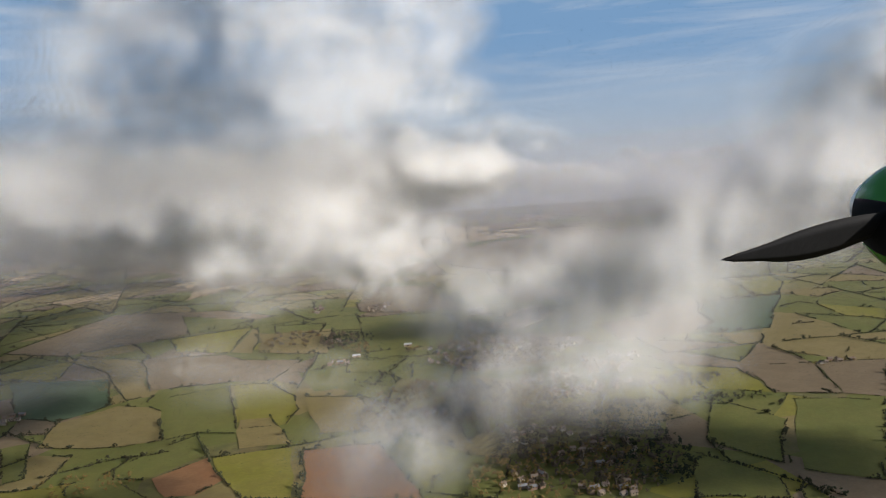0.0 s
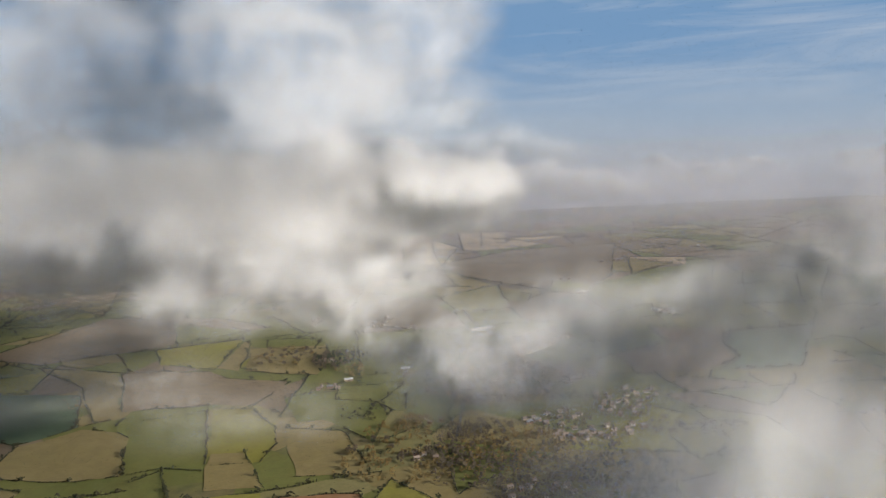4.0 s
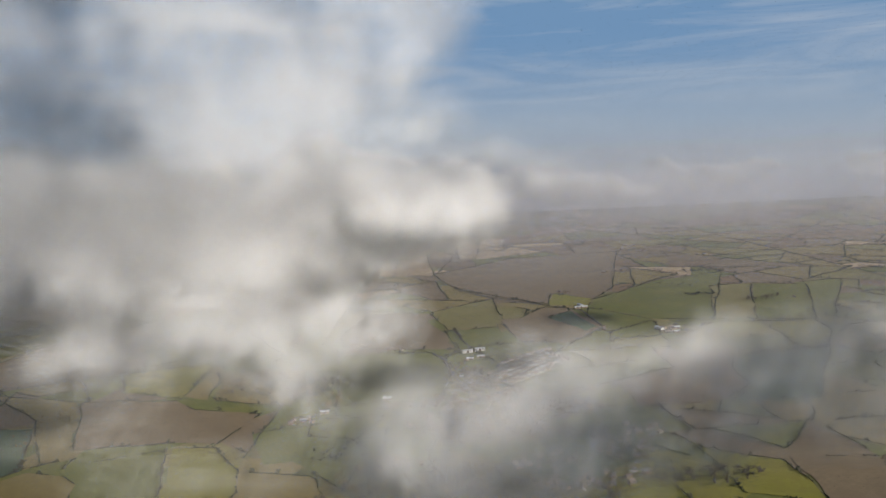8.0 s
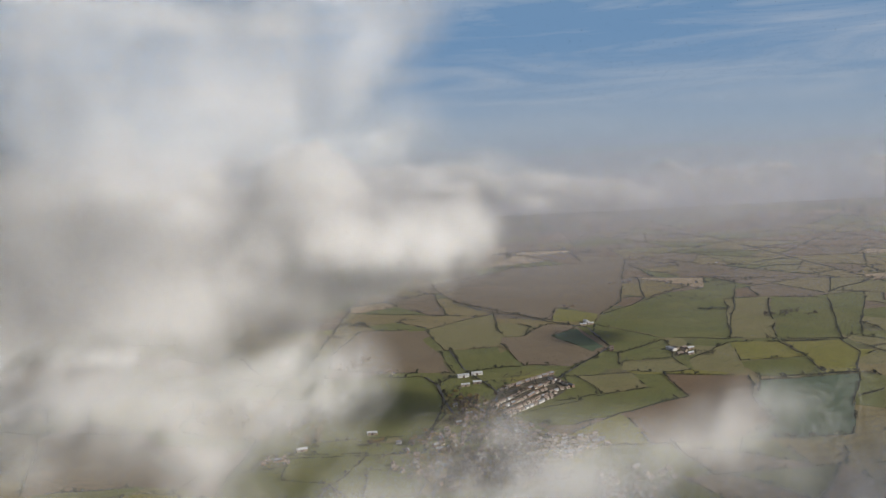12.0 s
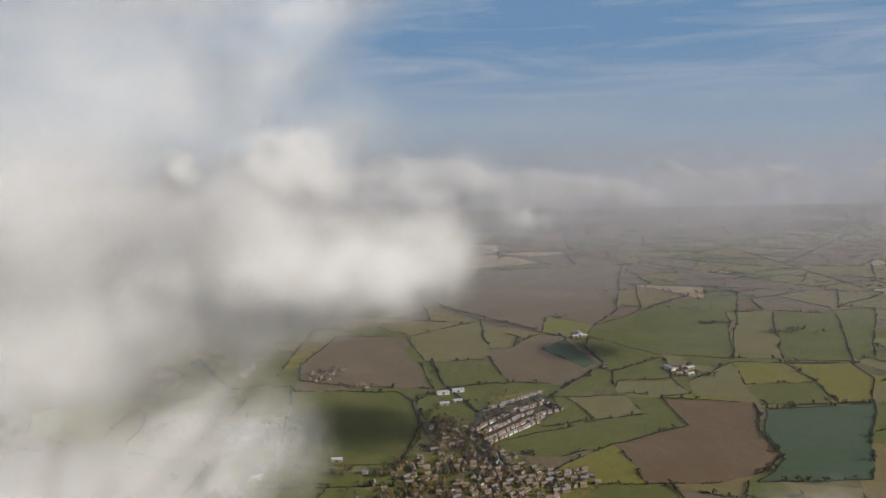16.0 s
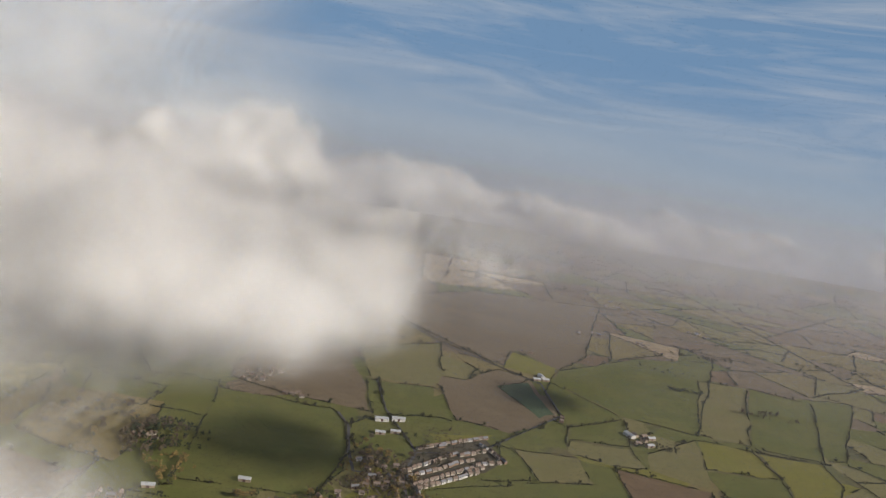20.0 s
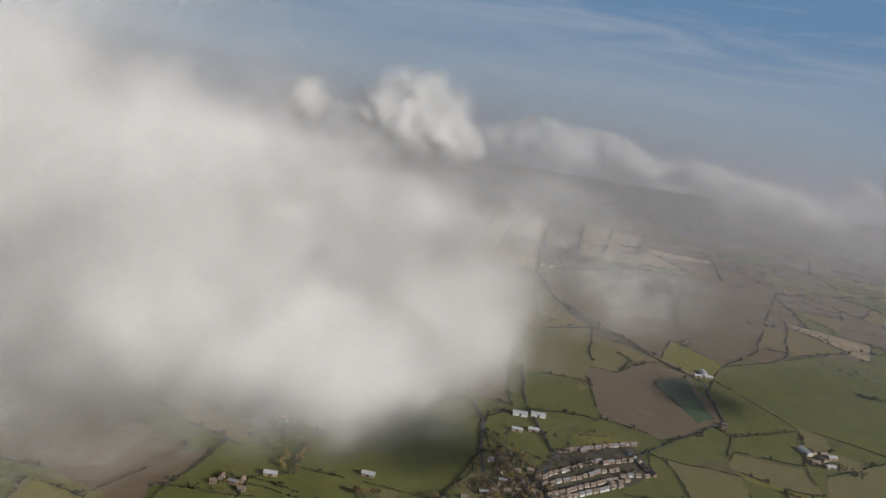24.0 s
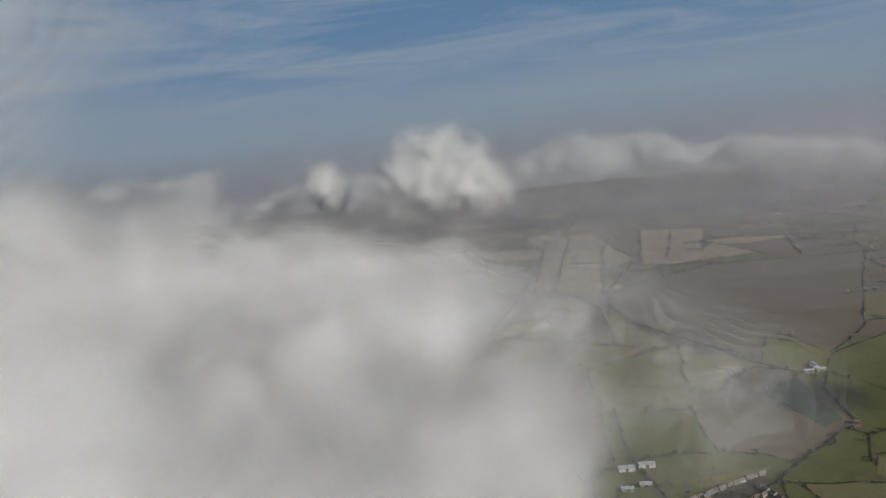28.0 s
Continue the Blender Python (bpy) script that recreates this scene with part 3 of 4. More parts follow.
cloud("dense grey-white cloud bank with torn misty edge", [
    (-250, -860, 400, 180, 130, 80, 1.3), (-270, -950, 370, 130, 85, 76, 1.5),
    (-300, -1050, 335, 140, 100, 72, 0.9), (-440, -1020, 350, 160, 130, 90, 1.0), (-600, -950, 360, 170, 160, 110, 1.0),
    (-500, -780, 380, 190, 170, 110, 1.1), (-430, -480, 330, 260, 230, 90, 1.3), (-250, -520, 340, 150, 170, 90, 1.0), (-240, -850, 310, 110, 90, 60, 0.9)],
    14, 5, rough=0.48, size=150, levels=FULL)
cloud("torn leading edge of a grey-white cloud bank", [
    (-110, -760, 385, 110, 115, 70, 1.1), (-40, -790, 385, 75, 75, 50, 1.0), (-160, -925, 395, 120, 70, 62, 1.5), (-55, -890, 395, 75, 60, 46, 1.0)],
    8, 18, rough=0.46, size=85, levels=tuple((0.02 + 0.05 * k, min(0.16, 0.008 + 0.016 * k)) for k in range(13)))
cloud("thin shred of mist below the cloud bank", streak(
    [(-330, -1120, 330), (-220, -1090, 315), (-140, -1040, 320)], 7, 64, 16, 0.8), 8, 17, rough=0.6, size=70, levels=THIN)
cloud("broad grey-white cloud bank over distant fields", [
    (-230, -200, 315, 160, 240, 65, 1.0), (-680, -300, 355, 280, 280, 115, 1.3), (-330, 130, 270, 170, 240, 62, 1.0),
    (-680, 150, 300, 280, 280, 90, 1.2), (-1030, -150, 390, 260, 320, 140, 1.2)],
    18, 9, rough=0.5, size=190, levels=FULL)
cloud("thin veil of mist trailing from the cloud bank", [
    (-20, -780, 448, 110, 130, 45, 0.45), (60, -790, 440, 90, 90, 36, 0.25), (-150, -650, 440, 130, 140, 45, 0.5)],
    13, 71, rough=0.50, size=150, levels=tuple((0.02 + 0.035 * k, 0.012 + 0.006 * k) for k in range(10)))
# pale layer added to brighten the pastures: windscreen glare along with some mist
cloud("pale layer for windscreen glare and mist over pastures", [
    (-620, -640, 110, 330, 260, 50, 0.5), (-380, -860, 100, 260, 170, 45, 0.45), (-820, -860, 110, 260, 220, 50, 0.5), (-520, -300, 110, 300, 220, 50, 0.5)],
    24, 77, rough=0.22, size=300, levels=tuple((0.02 + 0.04 * k, 0.008 + 0.004 * k) for k in range(8)))
# ragged scud under the start of the flight
SCUD = tuple((0.02 + 0.04 * k, 0.010 + 0.0065 * k) for k in range(15))
cloud("ragged grey scud drifting beneath the flight line", streak(
    [(-150, -1745, 345), (-90, -1738, 380), (-10, -1715, 415), (52, -1690, 455), (112, -1665, 505)], 15, 41, 9, 0.72),
    6, 31, rough=0.50, size=75, levels=SCUD)
cloud("ragged grey scud over the village", streak(
    [(-80, -1235, 278), (30, -1265, 295), (130, -1310, 325), (220, -1370, 365), (340, -1370, 410)], 20, 80, 26, 0.52) + streak([(-20, -1180, 290), (120, -1170, 310), (300, -1190, 345)], 9, 75, 22, 0.28),
    10, 37, rough=0.60, size=120, levels=SCUD)
# unseen clouds added east of the flight to shade wooded village, scud, pasture, plough
cloud("unseen grey cloud added to shade the wooded village", [
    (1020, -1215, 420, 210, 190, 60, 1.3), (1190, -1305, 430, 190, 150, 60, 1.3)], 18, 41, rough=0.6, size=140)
cloud("unseen grey cloud deck added to shade the scud", streak(
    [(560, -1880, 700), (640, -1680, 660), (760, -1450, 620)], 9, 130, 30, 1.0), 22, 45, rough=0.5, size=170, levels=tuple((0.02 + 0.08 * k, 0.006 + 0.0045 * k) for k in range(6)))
cloud("small unseen grey cloud added to shade a pasture", [(893, -482, 500, 140, 140, 45, 1.3)], 14, 43, rough=0.5, size=110)
cloud("small unseen grey cloud added to shade a ploughed field", [(1416, -55, 520, 80, 110, 35, 1.2)], 14, 44, rough=0.5, size=110)
# lone bright cumulus
cloud("bright cauliflower cumulus puff standing alone", [
    (-425, 640, 410, 145, 115, 105, 2.0), (-330, 660, 355, 115, 90, 60, 1.3), (-480, 630, 380, 110, 90, 80, 1.4)], 8, 47, rough=0.36, size=80, levels=FULL)
cloud("small grey cumulus puff beside a larger one", [
    (-700, 640, 395, 66, 55, 64, 1.5), (-860, 650, 375, 80, 50, 34, 0.9)], 8, 49, rough=0.6, size=70)
# far row
far = random.Random(5)
FARSKIN = tuple((0.02 + 0.07 * k, min(0.10, 0.012 + 0.012 * k)) for k in range(8))
for k in range(9):
    x = -2500 + 600 * k + far.uniform(-220, 220)
    y = 2250 + far.uniform(-420, 420)
    z = 235 + far.uniform(-60, 45)
    lobes = [(x + far.uniform(-320, 320), y + far.uniform(-120, 120), z + far.uniform(-40, 70), far.uniform(120, 280), far.uniform(90, 160), far.uniform(45, 100), far.uniform(0.6, 1.1)) for _ in range(9)]
    cloud("distant low cumulus over hazy farmland", lobes, 20, 61 + 3 * k, rough=0.75, size=150, levels=FARSKIN)


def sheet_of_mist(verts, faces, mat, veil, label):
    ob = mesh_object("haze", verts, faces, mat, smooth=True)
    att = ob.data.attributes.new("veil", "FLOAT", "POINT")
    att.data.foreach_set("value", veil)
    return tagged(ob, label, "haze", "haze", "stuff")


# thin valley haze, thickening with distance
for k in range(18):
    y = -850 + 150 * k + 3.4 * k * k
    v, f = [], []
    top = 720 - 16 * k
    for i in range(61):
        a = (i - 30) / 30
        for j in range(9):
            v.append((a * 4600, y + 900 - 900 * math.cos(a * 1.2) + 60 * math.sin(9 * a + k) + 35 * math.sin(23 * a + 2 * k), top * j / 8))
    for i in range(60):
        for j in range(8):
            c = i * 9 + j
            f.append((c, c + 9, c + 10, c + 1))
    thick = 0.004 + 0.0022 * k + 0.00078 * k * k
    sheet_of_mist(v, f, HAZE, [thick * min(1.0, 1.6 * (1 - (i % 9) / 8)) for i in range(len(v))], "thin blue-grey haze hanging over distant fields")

# ---- buildings ----


def part(name, verts, faces, mat, parent, label=""):
    ob = mesh_object(name, verts, faces, mat, parent)
    if label:
        ob["label"] = label
    return ob


def gable_roof(w, d, eaves, ridge, over=0.45, thick=0.25):
    """Two roof slopes with thickness, ridge along x."""
    v, f = [], []
    x0, x1 = -w / 2 - over, w / 2 + over
    for s in (-1, 1):
        o = len(v)
        drop = (ridge - eaves) * over / (d / 2)
        for dz in (0, thick):
            v += [(x0, s * (d / 2 + over), eaves - drop + dz), (x1, s * (d / 2 + over), eaves - drop + dz), (x1, 0, ridge + dz), (x0, 0, ridge + dz)]
        f += [tuple(o + i for i in q) for q in ((0, 1, 2, 3), (4, 5, 6, 7), (0, 1, 5, 4), (1, 2, 6, 5), (2, 3, 7, 6), (3, 0, 4, 7))]
    return v, f


def house(wall, roof, w, d, eaves, ridge, label, stacks=1, chimney=True):
    base = new("house")
    base.empty_display_size = 1
    # walls with gable ends
    v = [(-w / 2, -d / 2, -0.6), (w / 2, -d / 2, -0.6), (w / 2, d / 2, -0.6), (-w / 2, d / 2, -0.6),
         (-w / 2, -d / 2, eaves), (w / 2, -d / 2, eaves), (w / 2, d / 2, eaves), (-w / 2, d / 2, eaves), (-w / 2, 0, ridge), (w / 2, 0, ridge)]
    f = [(0, 1, 5, 4), (2, 3, 7, 6), (1, 2, 6, 9, 5), (3, 0, 4, 8, 7)]
    part("wall", v, f, WALLS[wall], base)
    part("roof", *gable_roof(w, d, eaves, ridge), ROOFS[roof], base)
    if chimney:
        for k in range(stacks):
            x = (k - (stacks - 1) / 2) * w * 0.5 if stacks > 1 else w * 0.28
            part("chimney", *box(x - 0.45, x + 0.45, -0.4, 0.4, ridge - 0.8, ridge + 1.3), BRICK_STACK, base)
    n = max(2, int(w / 3.4))
    for s in (-1, 1):
        for k in range(n):
            x = (k + 0.5) / n * w - w / 2
            y0, y1 = sorted((s * d / 2 - 0.08, s * d / 2 + 0.06))
            part("window", *box(x - 0.7, x + 0.7, y0, y1, eaves - 1.7, eaves - 0.5), GLASS, base)
    part("door", *box(-0.5, 0.5, -d / 2 - 0.07, -d / 2 + 0.05, -0.2, 2.2), DOOR, base)
    return tagged(base, label, "house", "village houses")


def barn(w, d, eaves, ridge, label, wall="stone", roof="pale"):
    base = new("barn")
    v = [(-w / 2, -d / 2, -0.6), (w / 2, -d / 2, -0.6), (w / 2, d / 2, -0.6), (-w / 2, d / 2, -0.6),
         (-w / 2, -d / 2, eaves), (w / 2, -d / 2, eaves), (w / 2, d / 2, eaves), (-w / 2, d / 2, eaves), (-w / 2, 0, ridge), (w / 2, 0, ridge)]
    part("wall", v, [(0, 1, 5, 4), (2, 3, 7, 6), (1, 2, 6, 9, 5), (3, 0, 4, 8, 7)], WALLS[wall], base)
    part("roof", *gable_roof(w, d, eaves, ridge), ROOFS[roof], base)
    part("door", *box(-2, 2, -d / 2 - 0.08, -d / 2 + 0.05, -0.2, eaves - 0.6), DOOR, base)
    return tagged(base, label, "barn", "farm buildings")


PROTO = [
    house("cream", "tile", 8.6, 5.8, 4.0, 6.0, "cream semi-detached house with brown tiled roof", 2),
    house("brick", "tile", 8.2, 6.0, 4.0, 6.0, "red brick house with brown tiled roof"),
    house("white", "slate", 8.6, 5.8, 4.0, 5.9, "white rendered house with grey slate roof", 2),
    house("stone", "rust", 9.2, 5.6, 3.9, 6.0, "buff stone cottage with weathered tile roof", 2),
    house("cream", "rust", 8.4, 6.6, 2.7, 4.7, "cream bungalow with weathered tile roof"),
    house("brick", "slate", 12, 6.0, 4.1, 6.1, "red brick terrace block with slate roof", 3),
]
BARNS = [
    barn(17, 9, 4, 6, "pale sheet-roofed farm barn"),
    barn(14, 8, 4, 6, "weathered stone barn with rusty tiled roof", "stone", "rust"),
    barn(24, 11, 5, 7, "large white-roofed farm shed", "white", "pale"),
]
USED = set()
SPOTS = []
GARDENS = []
HOUSES = []
rnd = random.Random(21)


def clear(x, y, gap):
    return all((x - a) ** 2 + (y - b) ** 2 > gap * gap for a, b in SPOTS)


def put(kinds, k, x, y, turn, z=0.6):
    SPOTS.append((x, y))
    m = pose(x, y, z, 0, 0, turn)
    if kinds is PROTO:
        HOUSES.append((k, m))
        if len(HOUSES) > 300:
            return None
    if (id(kinds), k) not in USED:
        USED.add((id(kinds), k))
        kinds[k].matrix_basis = m
        return kinds[k]
    return copy_thing(kinds[k], m)


def terrace(x0, y0, x1, y1, gap=11.5, kinds=(0, 0, 0, 2, 5, 0, 4)):
    """Houses in a row, facing across the line."""
    d = math.hypot(x1 - x0, y1 - y0)
    a = math.degrees(math.atan2(y1 - y0, x1 - x0))
    n = max(1, int(d / gap))
    for i in range(n + 1):
        u = i / n
        x, y = x0 + (x1 - x0) * u + rnd.gauss(0, 0.8), y0 + (y1 - y0) * u + rnd.gauss(0, 0.8)
        if clear(x, y, 8):
            put(PROTO, rnd.choice(kinds), x, y, a + rnd.gauss(0, 3) + (180 if rnd.random() < 0.5 else 0))


def cluster(x, y, rx, ry, n, turn=0, kinds=(0, 1, 3, 3, 4, 1, 3, 5), gap=11.5):
    for _ in range(n * 6):
        if n <= 0:
            break
        a, r = rnd.uniform(0, 6.283), math.sqrt(rnd.random())
        px, py = x + rx * r * math.cos(a), y + ry * r * math.sin(a)
        if clear(px, py, gap):
            n -= 1
            put(PROTO, rnd.choice(kinds), px, py, turn + rnd.choice((0, 90, 0, 180)) + rnd.gauss(0, 9))
    GARDENS.append((x, y, rx, ry))


def farm(x, y, r, n, turn=0):
    for i in range(n * 5):
        if n <= 0:
            break
        px, py = x + rnd.uniform(-r, r), y + rnd.uniform(-r, r)
        if clear(px, py, 13):
            n -= 1
            put(BARNS, rnd.choice((0, 0, 1, 1, 2)), px, py, turn + rnd.choice((0, 90)) + rnd.gauss(0, 3))


# estate of terraced rows
terrace(35, -215, 116, -120)
terrace(47, -229, 144, -131)
terrace(55, -254, 143, -162)
terrace(57, -119, 164, -34)
terrace(164, -64, 198, -116)
terrace(127, -120, 174, -82)
terrace(153, -147, 189, -126)
terrace(62, -262, 150, -178, 12)
terrace(41, -204, 128, -112, 12)
terrace(106, -208, 160, -158, 13)
terrace(72, -114, 172, -32, 14)
# old village street
terrace(25, -255, 40, -326, 17, (3, 1, 2, 3))
terrace(50, -334, 67, -399, 17, (3, 1, 2, 4))
terrace(-130, -368, -85, -373, 17, (3, 1, 2, 4))
terrace(-17, -228, 24, -260, 18, (3, 3, 1))
terrace(58, -250, 72, -350, 13, (3, 1, 2, 3, 5))
terrace(80, -352, 96, -420, 13, (3, 1, 2, 4))
terrace(100, -398, 196, -372, 13, (3, 1, 2, 4))
cluster(60, -345, 50, 60, 26, 15)
cluster(-15, -320, 40, 60, 14, 15)
cluster(150, -405, 60, 26, 16, 15)
cluster(15, -262, 30, 30, 8, 15)
cluster(40, -430, 70, 40, 26, 15)
cluster(-64, -352, 30, 40, 7, 20)
cluster(-43, -391, 26, 30, 5, 20)
cluster(129, -386, 28, 26, 6, 30)
cluster(2, -202, 30, 30, 4, 10)
cluster(-109, -451, 38, 48, 9, 15)
cluster(-47, -488, 36, 60, 16, 10)
cluster(21, -464, 40, 55, 18, 20)
cluster(67, -479, 36, 40, 12, 20)
cluster(137, -427, 34, 34, 6, 15)
cluster(181, -543, 26, 30, 4, 15)
cluster(252, -531, 36, 36, 8, 15, gap=15)
cluster(-130, -622, 26, 16, 4, 0)
cluster(-141, -765, 16, 14, 3, 20)
cluster(97, -705, 52, 30, 12, 10)
cluster(200, -597, 40, 40, 14, 10, gap=14)
cluster(18, -899, 46, 36, 13, 30)
cluster(88, -979, 60, 50, 20, 20)
cluster(-27, -1055, 34, 30, 9, 20)
cluster(78, -1092, 40, 30, 11, 10)
cluster(-138, -775, 20, 16, 3, 10)
cluster(73, -626, 50, 46, 12, 20)
cluster(163, -702, 56, 36, 10, 20)
# hamlets and farms
cluster(-268, 99, 36, 36, 9, 5)
cluster(-235, 151, 12, 30, 3, 5)
cluster(-174, 35, 34, 12, 4, 5)
cluster(737, 1447, 60, 120, 8, 5, gap=22)
cluster(557, 945, 14, 22, 2)
cluster(501, 930, 12, 20, 2)
cluster(680, 908, 14, 22, 2)
cluster(319, 605, 20, 22, 2)
cluster(336, 141, 14, 18, 2)
cluster(-362, -228, 12, 26, 4)
cluster(-34, -195, 3, 3, 1, 20, (2,))
cluster(-430, 148, 14, 44, 5)
cluster(-340, -236, 14, 30, 4)
cluster(-326, -420, 24, 16, 5)
cluster(-901, -615, 22, 26, 7)
cluster(597, -678, 44, 14, 6)
cluster(-427, 155, 12, 20, 2)
farm(484, 93, 26, 7, 25)
farm(318, 384, 20, 3, 10)
farm(3, -68, 14, 2, 10)
farm(958, 1178, 34, 4, 10)
SPOTS.clear()
for x, y, t in ((-13, -19, 12), (16, -7, 12), (-178, -320, 2), (-289, -378, 14), (546, 2155, 5), (695, 2246, 5), (628, 2170, 5), (-43, -398, 40)):
    put(BARNS, 2 if t == 12 else 0, x, y, t)

# the outlying houses past the first three hundred, in one mesh
v, f, mats, index = [], [], [], []
for k, m in HOUSES[300:]:
    for piece in PROTO[k].children:
        me, o = piece.data, len(v)
        if me.materials[0] not in mats:
            mats.append(me.materials[0])
        v += [m @ p.co for p in me.vertices]
        f += [tuple(o + i for i in p.vertices) for p in me.polygons]
        index += [mats.index(me.materials[0])] * len(me.polygons)
if f:
    tagged(mesh_object("houses", v, f, mats, None, False, index), "outlying brick and stone houses of the hamlets", "houses", kind="stuff")

# bare gardens and yards under the estate
yard = waver([(22, -222), (60, -272), (112, -214), (168, -168), (202, -108), (172, -28), (150, -36), (52, -122)])
tagged(mesh_object("yard", [(x, y, 0.92) for x, y in yard], [range(len(yard))], simple("trodden_garden_soil", (0.085, 0.072, 0.045), 0.95, 0.12, 0.6)), "brown garden plots and yards between terraced houses", "ground", kind="structure")

# ---- lanes ----


def lane(*pts, width=5.0):
    v, f = [], []
    for i, (x, y) in enumerate(pts):
        a, c = pts[max(0, i - 1)], pts[min(len(pts) - 1, i + 1)]
        dx, dy = c[0] - a[0], c[1] - a[1]
        d = math.hypot(dx, dy) or 1
        nx, ny = -dy / d * width / 2, dx / d * width / 2
        v += [(x - nx, y - ny, 1.0), (x + nx, y + ny, 1.0)]
        if i:
            f.append((2 * i - 2, 2 * i - 1, 2 * i + 1, 2 * i))
    return tagged(mesh_object("road", v, f, TARMAC), "narrow grey tarmac country lane", "road", "lanes", "structure")


lane((337, 160), (292, 97), (219, -4), (154, -99), (107, -114), (53, -135), (36, -229), (46, -294), (67, -357), (83, -413))
lane((-92, -12), (-65, -70), (-54, -165), (-37, -237), (36, -229), width=6)
lane((-39, 195), (-10, 39), (43, -100), (53, -135), width=4)
lane((337, 160), (319, 349), (240, 427), (88, 561), (-22, 735), width=4.5)
lane((-63, -500), (-62, -352), (-70, -563), (-85, -697), width=5)
lane((-56, -468), (0, -503), (63, -506), (157, -535), width=5)
lane((57, -308), (47, -428), (41, -532), width=5)

# ---- trees ----
rnd = random.Random(33)


def tree(height, spread, mat, clumps, label):
    base = new("tree")
    v, f = [], []
    rad, n = height * 0.03, 6
    rings = ((0, 1.3), (0.25, 0.9), (0.55, 0.5), (0.8, 0.15))
    for h, k in rings:
        for i in range(n):
            a = i * math.tau / n
            v.append((rad * k * math.cos(a), rad * k * math.sin(a), h * height - 0.3))
    for r in range(len(rings) - 1):
        for i in range(n):
            j = (i + 1) % n
            f.append((r * n + i, r * n + j, r * n + n + j, r * n + n + i))
    for _ in range(5):
        a, o = rnd.uniform(0, 6.28), len(v)
        c, s, z = math.cos(a), math.sin(a), height * rnd.uniform(0.3, 0.5)
        q = rad * 0.35
        L = spread * rnd.uniform(0.5, 0.85)
        v += [(-s * q, c * q, z), (s * q, -c * q, z), (0, 0, z + 2 * q), (c * L, s * L, z + L * 0.8)]
        f += [(o, o + 1, o + 3), (o + 1, o + 2, o + 3), (o + 2, o, o + 3)]
    part("trunk", v, f, BARK, base)
    v, f = [], []
    for _ in range(clumps):
        a, e, r = rnd.uniform(0, 6.28), rnd.uniform(-0.55, 1.0), rnd.uniform(0.45, 1.0) ** 0.6
        h = math.sqrt(max(0, 1 - e * e * 0.8))
        k = rnd.uniform(0.16, 0.30) * spread
        clump(v, f, spread * r * h * math.cos(a), spread * r * h * math.sin(a), height * 0.60 + e * r * height * 0.38, k, k, k * 0.8)
    part("crown", v, f, mat, base)
    return tagged(base, label, "tree", "village trees")


TREES = [
    tree(10, 4.6, AUTUMN, 46, "golden-brown autumn broadleaf tree"),
    tree(12, 5.2, AUTUMN, 54, "tall russet autumn broadleaf tree"),
    tree(11, 5.0, BARE, 60, "nearly bare brown winter broadleaf tree"),
    tree(9, 3.2, EVERGREEN, 44, "dark evergreen tree beside village houses"),
    tree(7, 3.6, BARE, 40, "small bare brown hedgerow tree"),
]


def grove(x, y, rx, ry, n, kinds=(0, 1, 2, 3, 4)):
    for _ in range(n):
        a, r = rnd.uniform(0, 6.283), math.sqrt(rnd.random())
        put(TREES, rnd.choice(kinds), x + rx * r * math.cos(a), y + ry * r * math.sin(a), rnd.uniform(0, 360), 0.1)


def wood(x, y, rx, ry, n, mat, label, height=9):
    """A stand of many trees, each a heap of leafy clumps over a leaning stem."""
    v, f = [], []
    for _ in range(n):
        a, r = rnd.uniform(0, 6.283), math.sqrt(rnd.random())
        px, py = x + rx * r * math.cos(a), y + ry * r * math.sin(a)
        h = height * rnd.uniform(0.55, 1.3)
        s = h * rnd.uniform(0.3, 0.48)
        for _ in range(11):
            clump(v, f, px + rnd.gauss(0, s * 0.45), py + rnd.gauss(0, s * 0.45), h * rnd.uniform(0.3, 0.95), s * 0.42, s * 0.42, s * 0.36)
    return tagged(mesh_object("wood", v, f, mat), label, "wood", "woods", "stuff")


grove(-22, -165, 34, 60, 22)
grove(45, -292, 30, 50, 20)
grove(-49, -359, 60, 40, 24)
grove(-130, -369, 60, 14, 12)
grove(102, -114, 70, 70, 14, (2, 3, 4))
wood(-56, -468, 60, 90, 90, AUTUMN, "golden autumn garden trees among village houses", 7)
wood(28, -494, 60, 80, 80, AUTUMN, "golden autumn garden trees among village houses", 7)
wood(88, -513, 60, 60, 50, BARE, "brown garden trees among village houses", 7)
wood(2, -237, 60, 60, 70, AUTUMN, "autumn garden trees round the village street", 7)
wood(50, -360, 60, 60, 60, BARE, "brown garden trees round the village street", 7)
wood(7, -746, 90, 60, 130, AUTUMN, "golden autumn trees among village houses", 8)
wood(88, -791, 100, 50, 120, BARE, "brown leafless trees among village houses", 8)
wood(-176, -667, 60, 50, 70, AUTUMN, "golden autumn trees along pasture edges", 8)
wood(-106, -773, 70, 40, 80, BARE, "brown leafless trees beside pasture", 8)
wood(-17, -485, 60, 70, 60, BARE, "brown garden trees among village houses", 7)
wood(-238, -568, 50, 40, 40, HEDGE, "dark scrub along pasture edges", 6)
grove(-45, -472, 46, 80, 26, (0, 0, 1, 2, 3))
grove(22, -493, 46, 70, 22, (0, 1, 2, 3))
grove(-149, -628, 26, 24, 14, (0, 1, 1))
grove(-189, -742, 70, 50, 30, (0, 0, 2, 3))
grove(-439, -202, 80, 70, 28, (0, 2, 4, 3))
grove(-444, -160, 70, 60, 26, (0, 0, 2, 4))
wood(73, -975, 130, 130, 520, BARE, "dark leafless wood round village houses", 9)
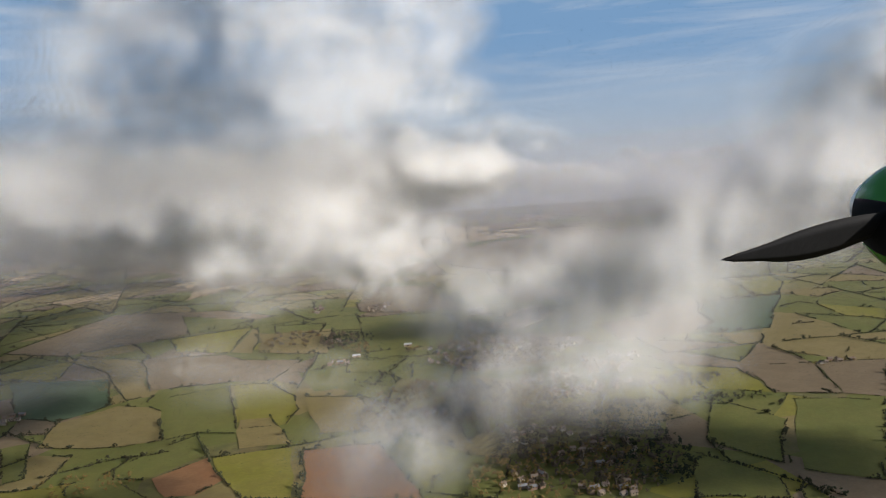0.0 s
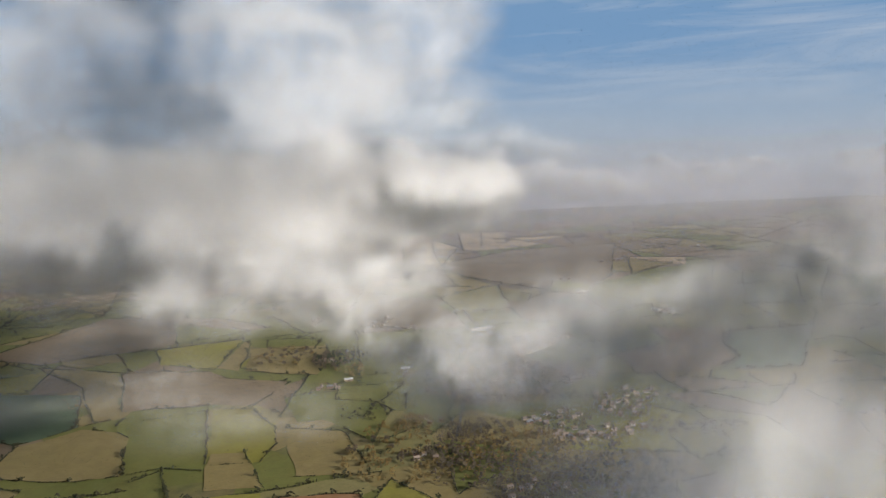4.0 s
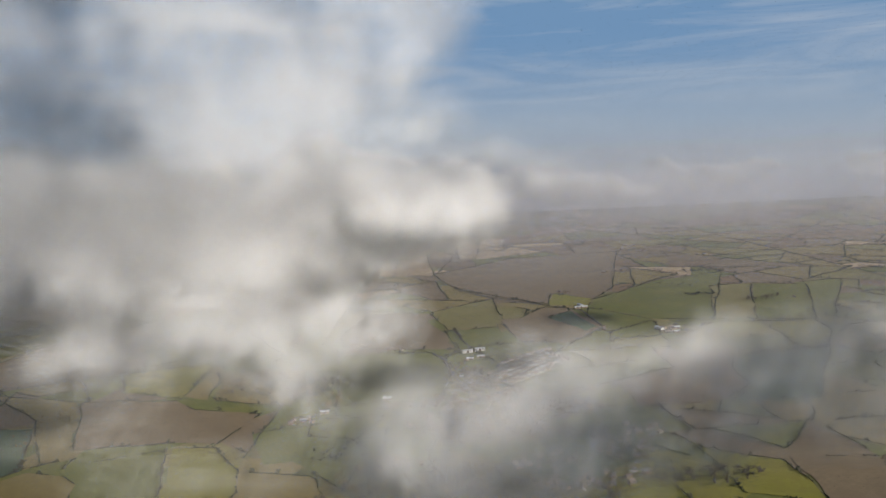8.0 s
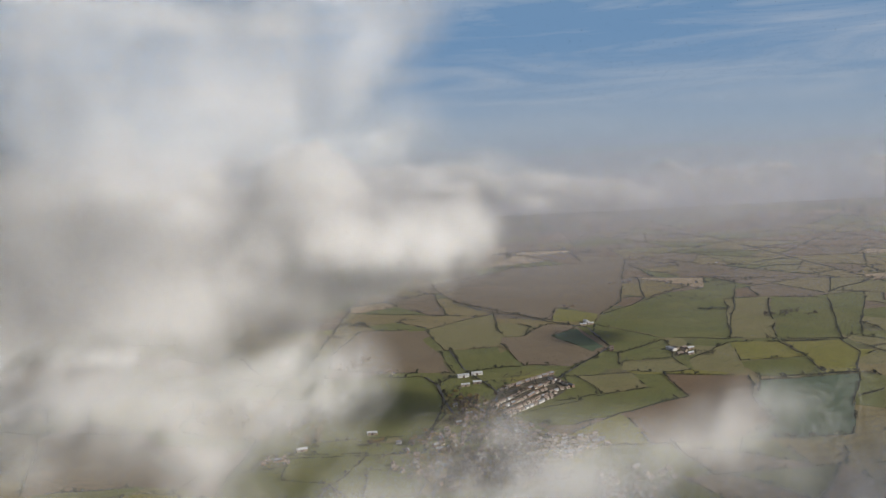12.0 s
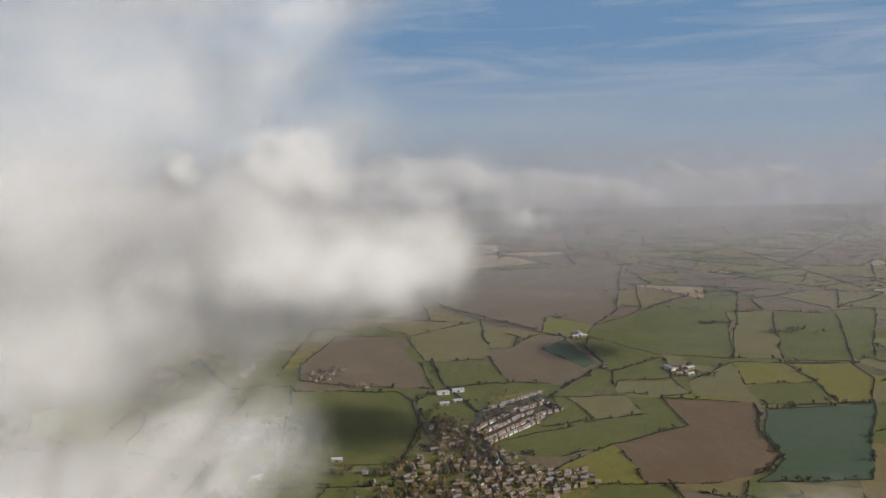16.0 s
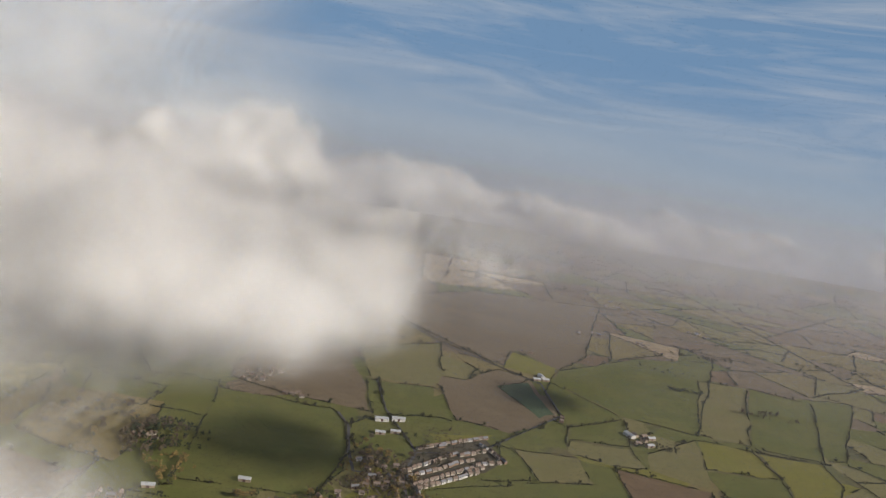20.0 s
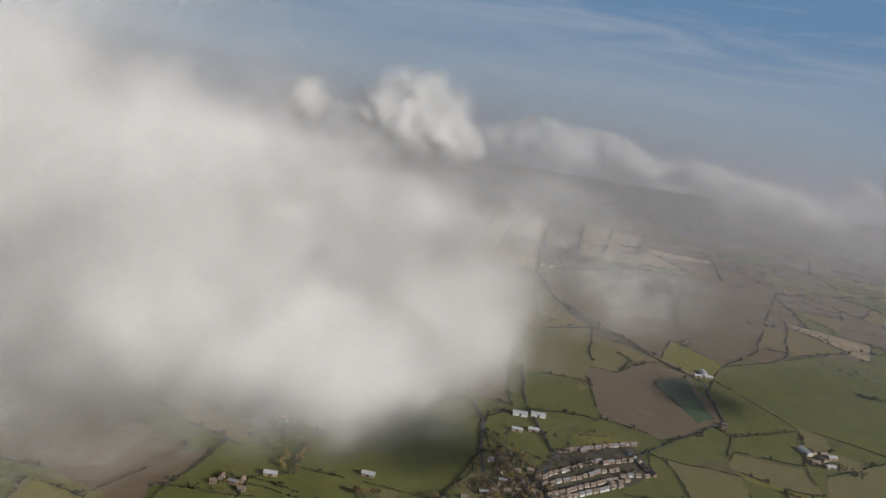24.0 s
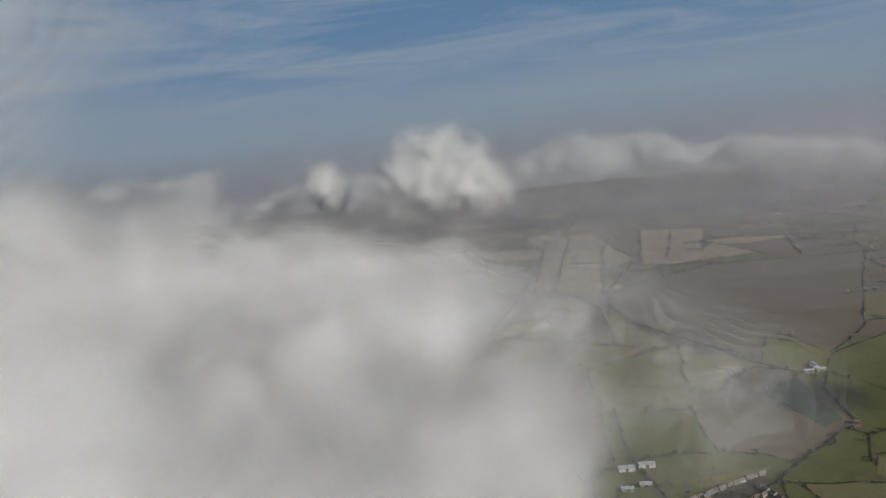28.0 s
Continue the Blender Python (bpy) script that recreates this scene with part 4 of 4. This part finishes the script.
wood(28, -1040, 130, 90, 200, AUTUMN, "autumn-brown trees among village houses", 9)
wood(-66, -752, 70, 60, 110, BARE, "brown leafless wood beside the village", 9)
wood(155, -994, 60, 110, 150, EVERGREEN, "dark evergreen trees beside the village", 9)
wood(350, -817, 80, 14, 30, HEDGE, "belt of dark trees along a lane", 8)
wood(-51, -668, 60, 40, 80, BARE, "brown leafless wood beside the village", 10)
wood(-317, -222, 60, 60, 60, EVERGREEN, "dark copse beside a hamlet", 10)
wood(-337, -233, 45, 70, 70, BARE, "brown copse by a farmhouse", 10)
wood(-289, -318, 40, 40, 40, AUTUMN, "autumn copse by a farmhouse", 9)
wood(-8, -270, 40, 30, 36, BARE, "brown trees behind the village street", 8)
wood(111, -64, 50, 60, 40, BARE, "brown garden trees behind terraced houses", 5)
wood(-791, -386, 45, 90, 60, AUTUMN, "scrubby autumn bushes in rough pasture", 5)
wood(291, -710, 80, 30, 60, BARE, "dark belt of leafless trees", 9)
wood(527, 71, 30, 20, 24, HEDGE, "dark farm copse", 7)
wood(-636, -939, 80, 40, 60, AUTUMN, "autumn scrub along a stream", 6)
wood(96, -165, 66, 56, 110, BARE, "brown garden shrubs between terraced rows", 3.6)
wood(118, -78, 60, 44, 60, BARE, "brown garden shrubs behind terraced houses", 4.0)
wood(34, -300, 60, 90, 150, BARE, "brown leafless trees along the village street", 7)
wood(6, -205, 36, 60, 90, BARE, "brown leafless trees beside the village lane", 8)
wood(120, -400, 80, 36, 90, AUTUMN, "golden autumn trees among village houses", 6)
# gardens and yards of each hamlet
for k, (x, y, rx, ry) in enumerate(GARDENS):
    n = max(6, int(rx * ry / 42))
    wood(x, y, rx * 1.25 + 6, ry * 1.25 + 6, n, (AUTUMN, BARE)[k % 2], "garden trees and shrubs among village houses", 5.5)
wood(-120, -800, 150, 60, 190, AUTUMN, "golden autumn trees below the pastures", 8)
wood(-10, -840, 120, 50, 160, BARE, "brown leafless trees round the village", 9)
wood(150, -850, 90, 60, 120, EVERGREEN, "dark trees along the village edge", 8)
wood(150, -650, 110, 90, 170, BARE, "brown garden trees among village houses", 6)
wood(150, -600, 110, 90, 110, AUTUMN, "golden garden trees among village houses", 6)
# far copses and tree belts
belt = random.Random(91)
for _ in range(70):
    y = belt.uniform(350, 2700)
    x = belt.uniform(-1100 - 0.75 * y, 1300 + 0.45 * y)
    if abs(x - 250) < 420 and y < 1450:
        continue
    wood(x, y, belt.uniform(25, 130), belt.uniform(10, 40), belt.randint(10, 34), belt.choice((BARE, HEDGE, EVERGREEN)), "dark copse between distant fields", belt.uniform(7, 11))
for h in ([(-39, 208), (-8, 22), (43, -108)], [(300, 111), (154, -101)], [(319, 349), (240, 427), (-22, 749)], [(-63, -31), (-50, -165), (-83, -336)],
          [(553, -115), (507, -255), (509, -335), (439, -396)], [(563, -115), (769, -113)], [(247, -963), (246, -1042), (294, -1113), (334, -1167)],
          [(388, -918), (317, -1067)], [(8, 1979), (16, 1377)], [(128, 1973), (94, 1472)], [(17, 1607), (212, 1559)], [(-310, 1462), (-111, 1430)], [(-261, 1957), (-229, 1069)], [(-117, 1788), (-5, 1476), (-82, 1027)], [(-337, -884), (-324, -1036)], [(-724, -902), (-644, -859), (-549, -837)]):
    hedge(h, 3.6, 0.05, 0.10)

# ---- the aircraft's propeller, where the flight begins ----
GREEN = simple("gloss_green_paint", (0.03, 0.22, 0.025), 0.25, 3.0, 0.15)
BLACK = simple("satin_black_paint", (0.005, 0.005, 0.006), 0.85, 3.0, 0.15)
STEEL = simple("brushed_tip_metal", (0.42, 0.47, 0.50), 0.35, 6.0, 0.2, 0.8)


def propeller(m):
    base = new("propeller")
    base.matrix_basis = m
    n, prof = 40, [(0.00, 0.290), (0.06, 0.288), (0.13, 0.276), (0.20, 0.250), (0.27, 0.208), (0.32, 0.165)]
    tip = [(0.322, 0.160), (0.37, 0.115), (0.41, 0.065), (0.43, 0.0)]

    def shell(rings):
        v = [(r * math.cos(i * math.tau / n), y, r * math.sin(i * math.tau / n)) for y, r in rings for i in range(n)]
        f = [(k * n + i, k * n + (i + 1) % n, k * n + n + (i + 1) % n, k * n + n + i) for k in range(len(rings) - 1) for i in range(n)]
        return v, f

    v, f = shell(prof)
    back = tuple(range(n))
    f.append(back)
    # black flashes round each blade root on a green shell
    dark = [1 if len(q) > 4 else 0 if math.cos(3 * ((q[0] % n) * math.tau / n - radians(185))) < 0.15 else 1 for q in f]
    sp = mesh_object("spinner", v, f, [GREEN, BLACK], base, True, dark)
    tp = mesh_object("spinner_tip", *shell(tip), STEEL, sp, True)
    tp["label"] = "bare metal spinner tip"
    for k in range(3):
        ang = radians(185 + 120 * k)
        v, f, rows = [], [], 12
        for i in range(rows + 1):
            u = i / rows
            r = 0.20 + 1.02 * u
            chord = 0.10 + 0.11 * math.sin(math.pi * min(1, u * 1.15 + 0.1)) - 0.10 * u**6
            twist = radians(30 - 16 * u)
            sweep = 0.05 * u * u
            for s, h in ((-1, 0), (-0.4, 1), (0.5, 0.7), (1, 0), (0.5, -0.5), (-0.4, -0.6)):
                c, t = s * chord * 0.5 - sweep, h * 0.011 * (1.2 - u)
                v.append((r, c * math.sin(twist) + t * math.cos(twist) + 0.10, c * math.cos(twist) - t * math.sin(twist)))
        for i in range(rows):
            for j in range(6):
                o = i * 6
                f.append((o + j, o + (j + 1) % 6, o + 6 + (j + 1) % 6, o + 6 + j))
        f += [tuple(range(6)), tuple(range(rows * 6, rows * 6 + 6))]
        bl = mesh_object("blade", v, f, BLACK, base, True)
        bl.rotation_euler = (0, -ang, 0)
    return tagged(base, "green and black aircraft propeller with three blades", "propeller")


start = gaze(*ROWS[0][1:])
hub = start @ Vector((2.26, 0.14, -3.5))
propeller(Matrix.Translation(hub) @ pose(0, 0, 0, 8, 0, 22))
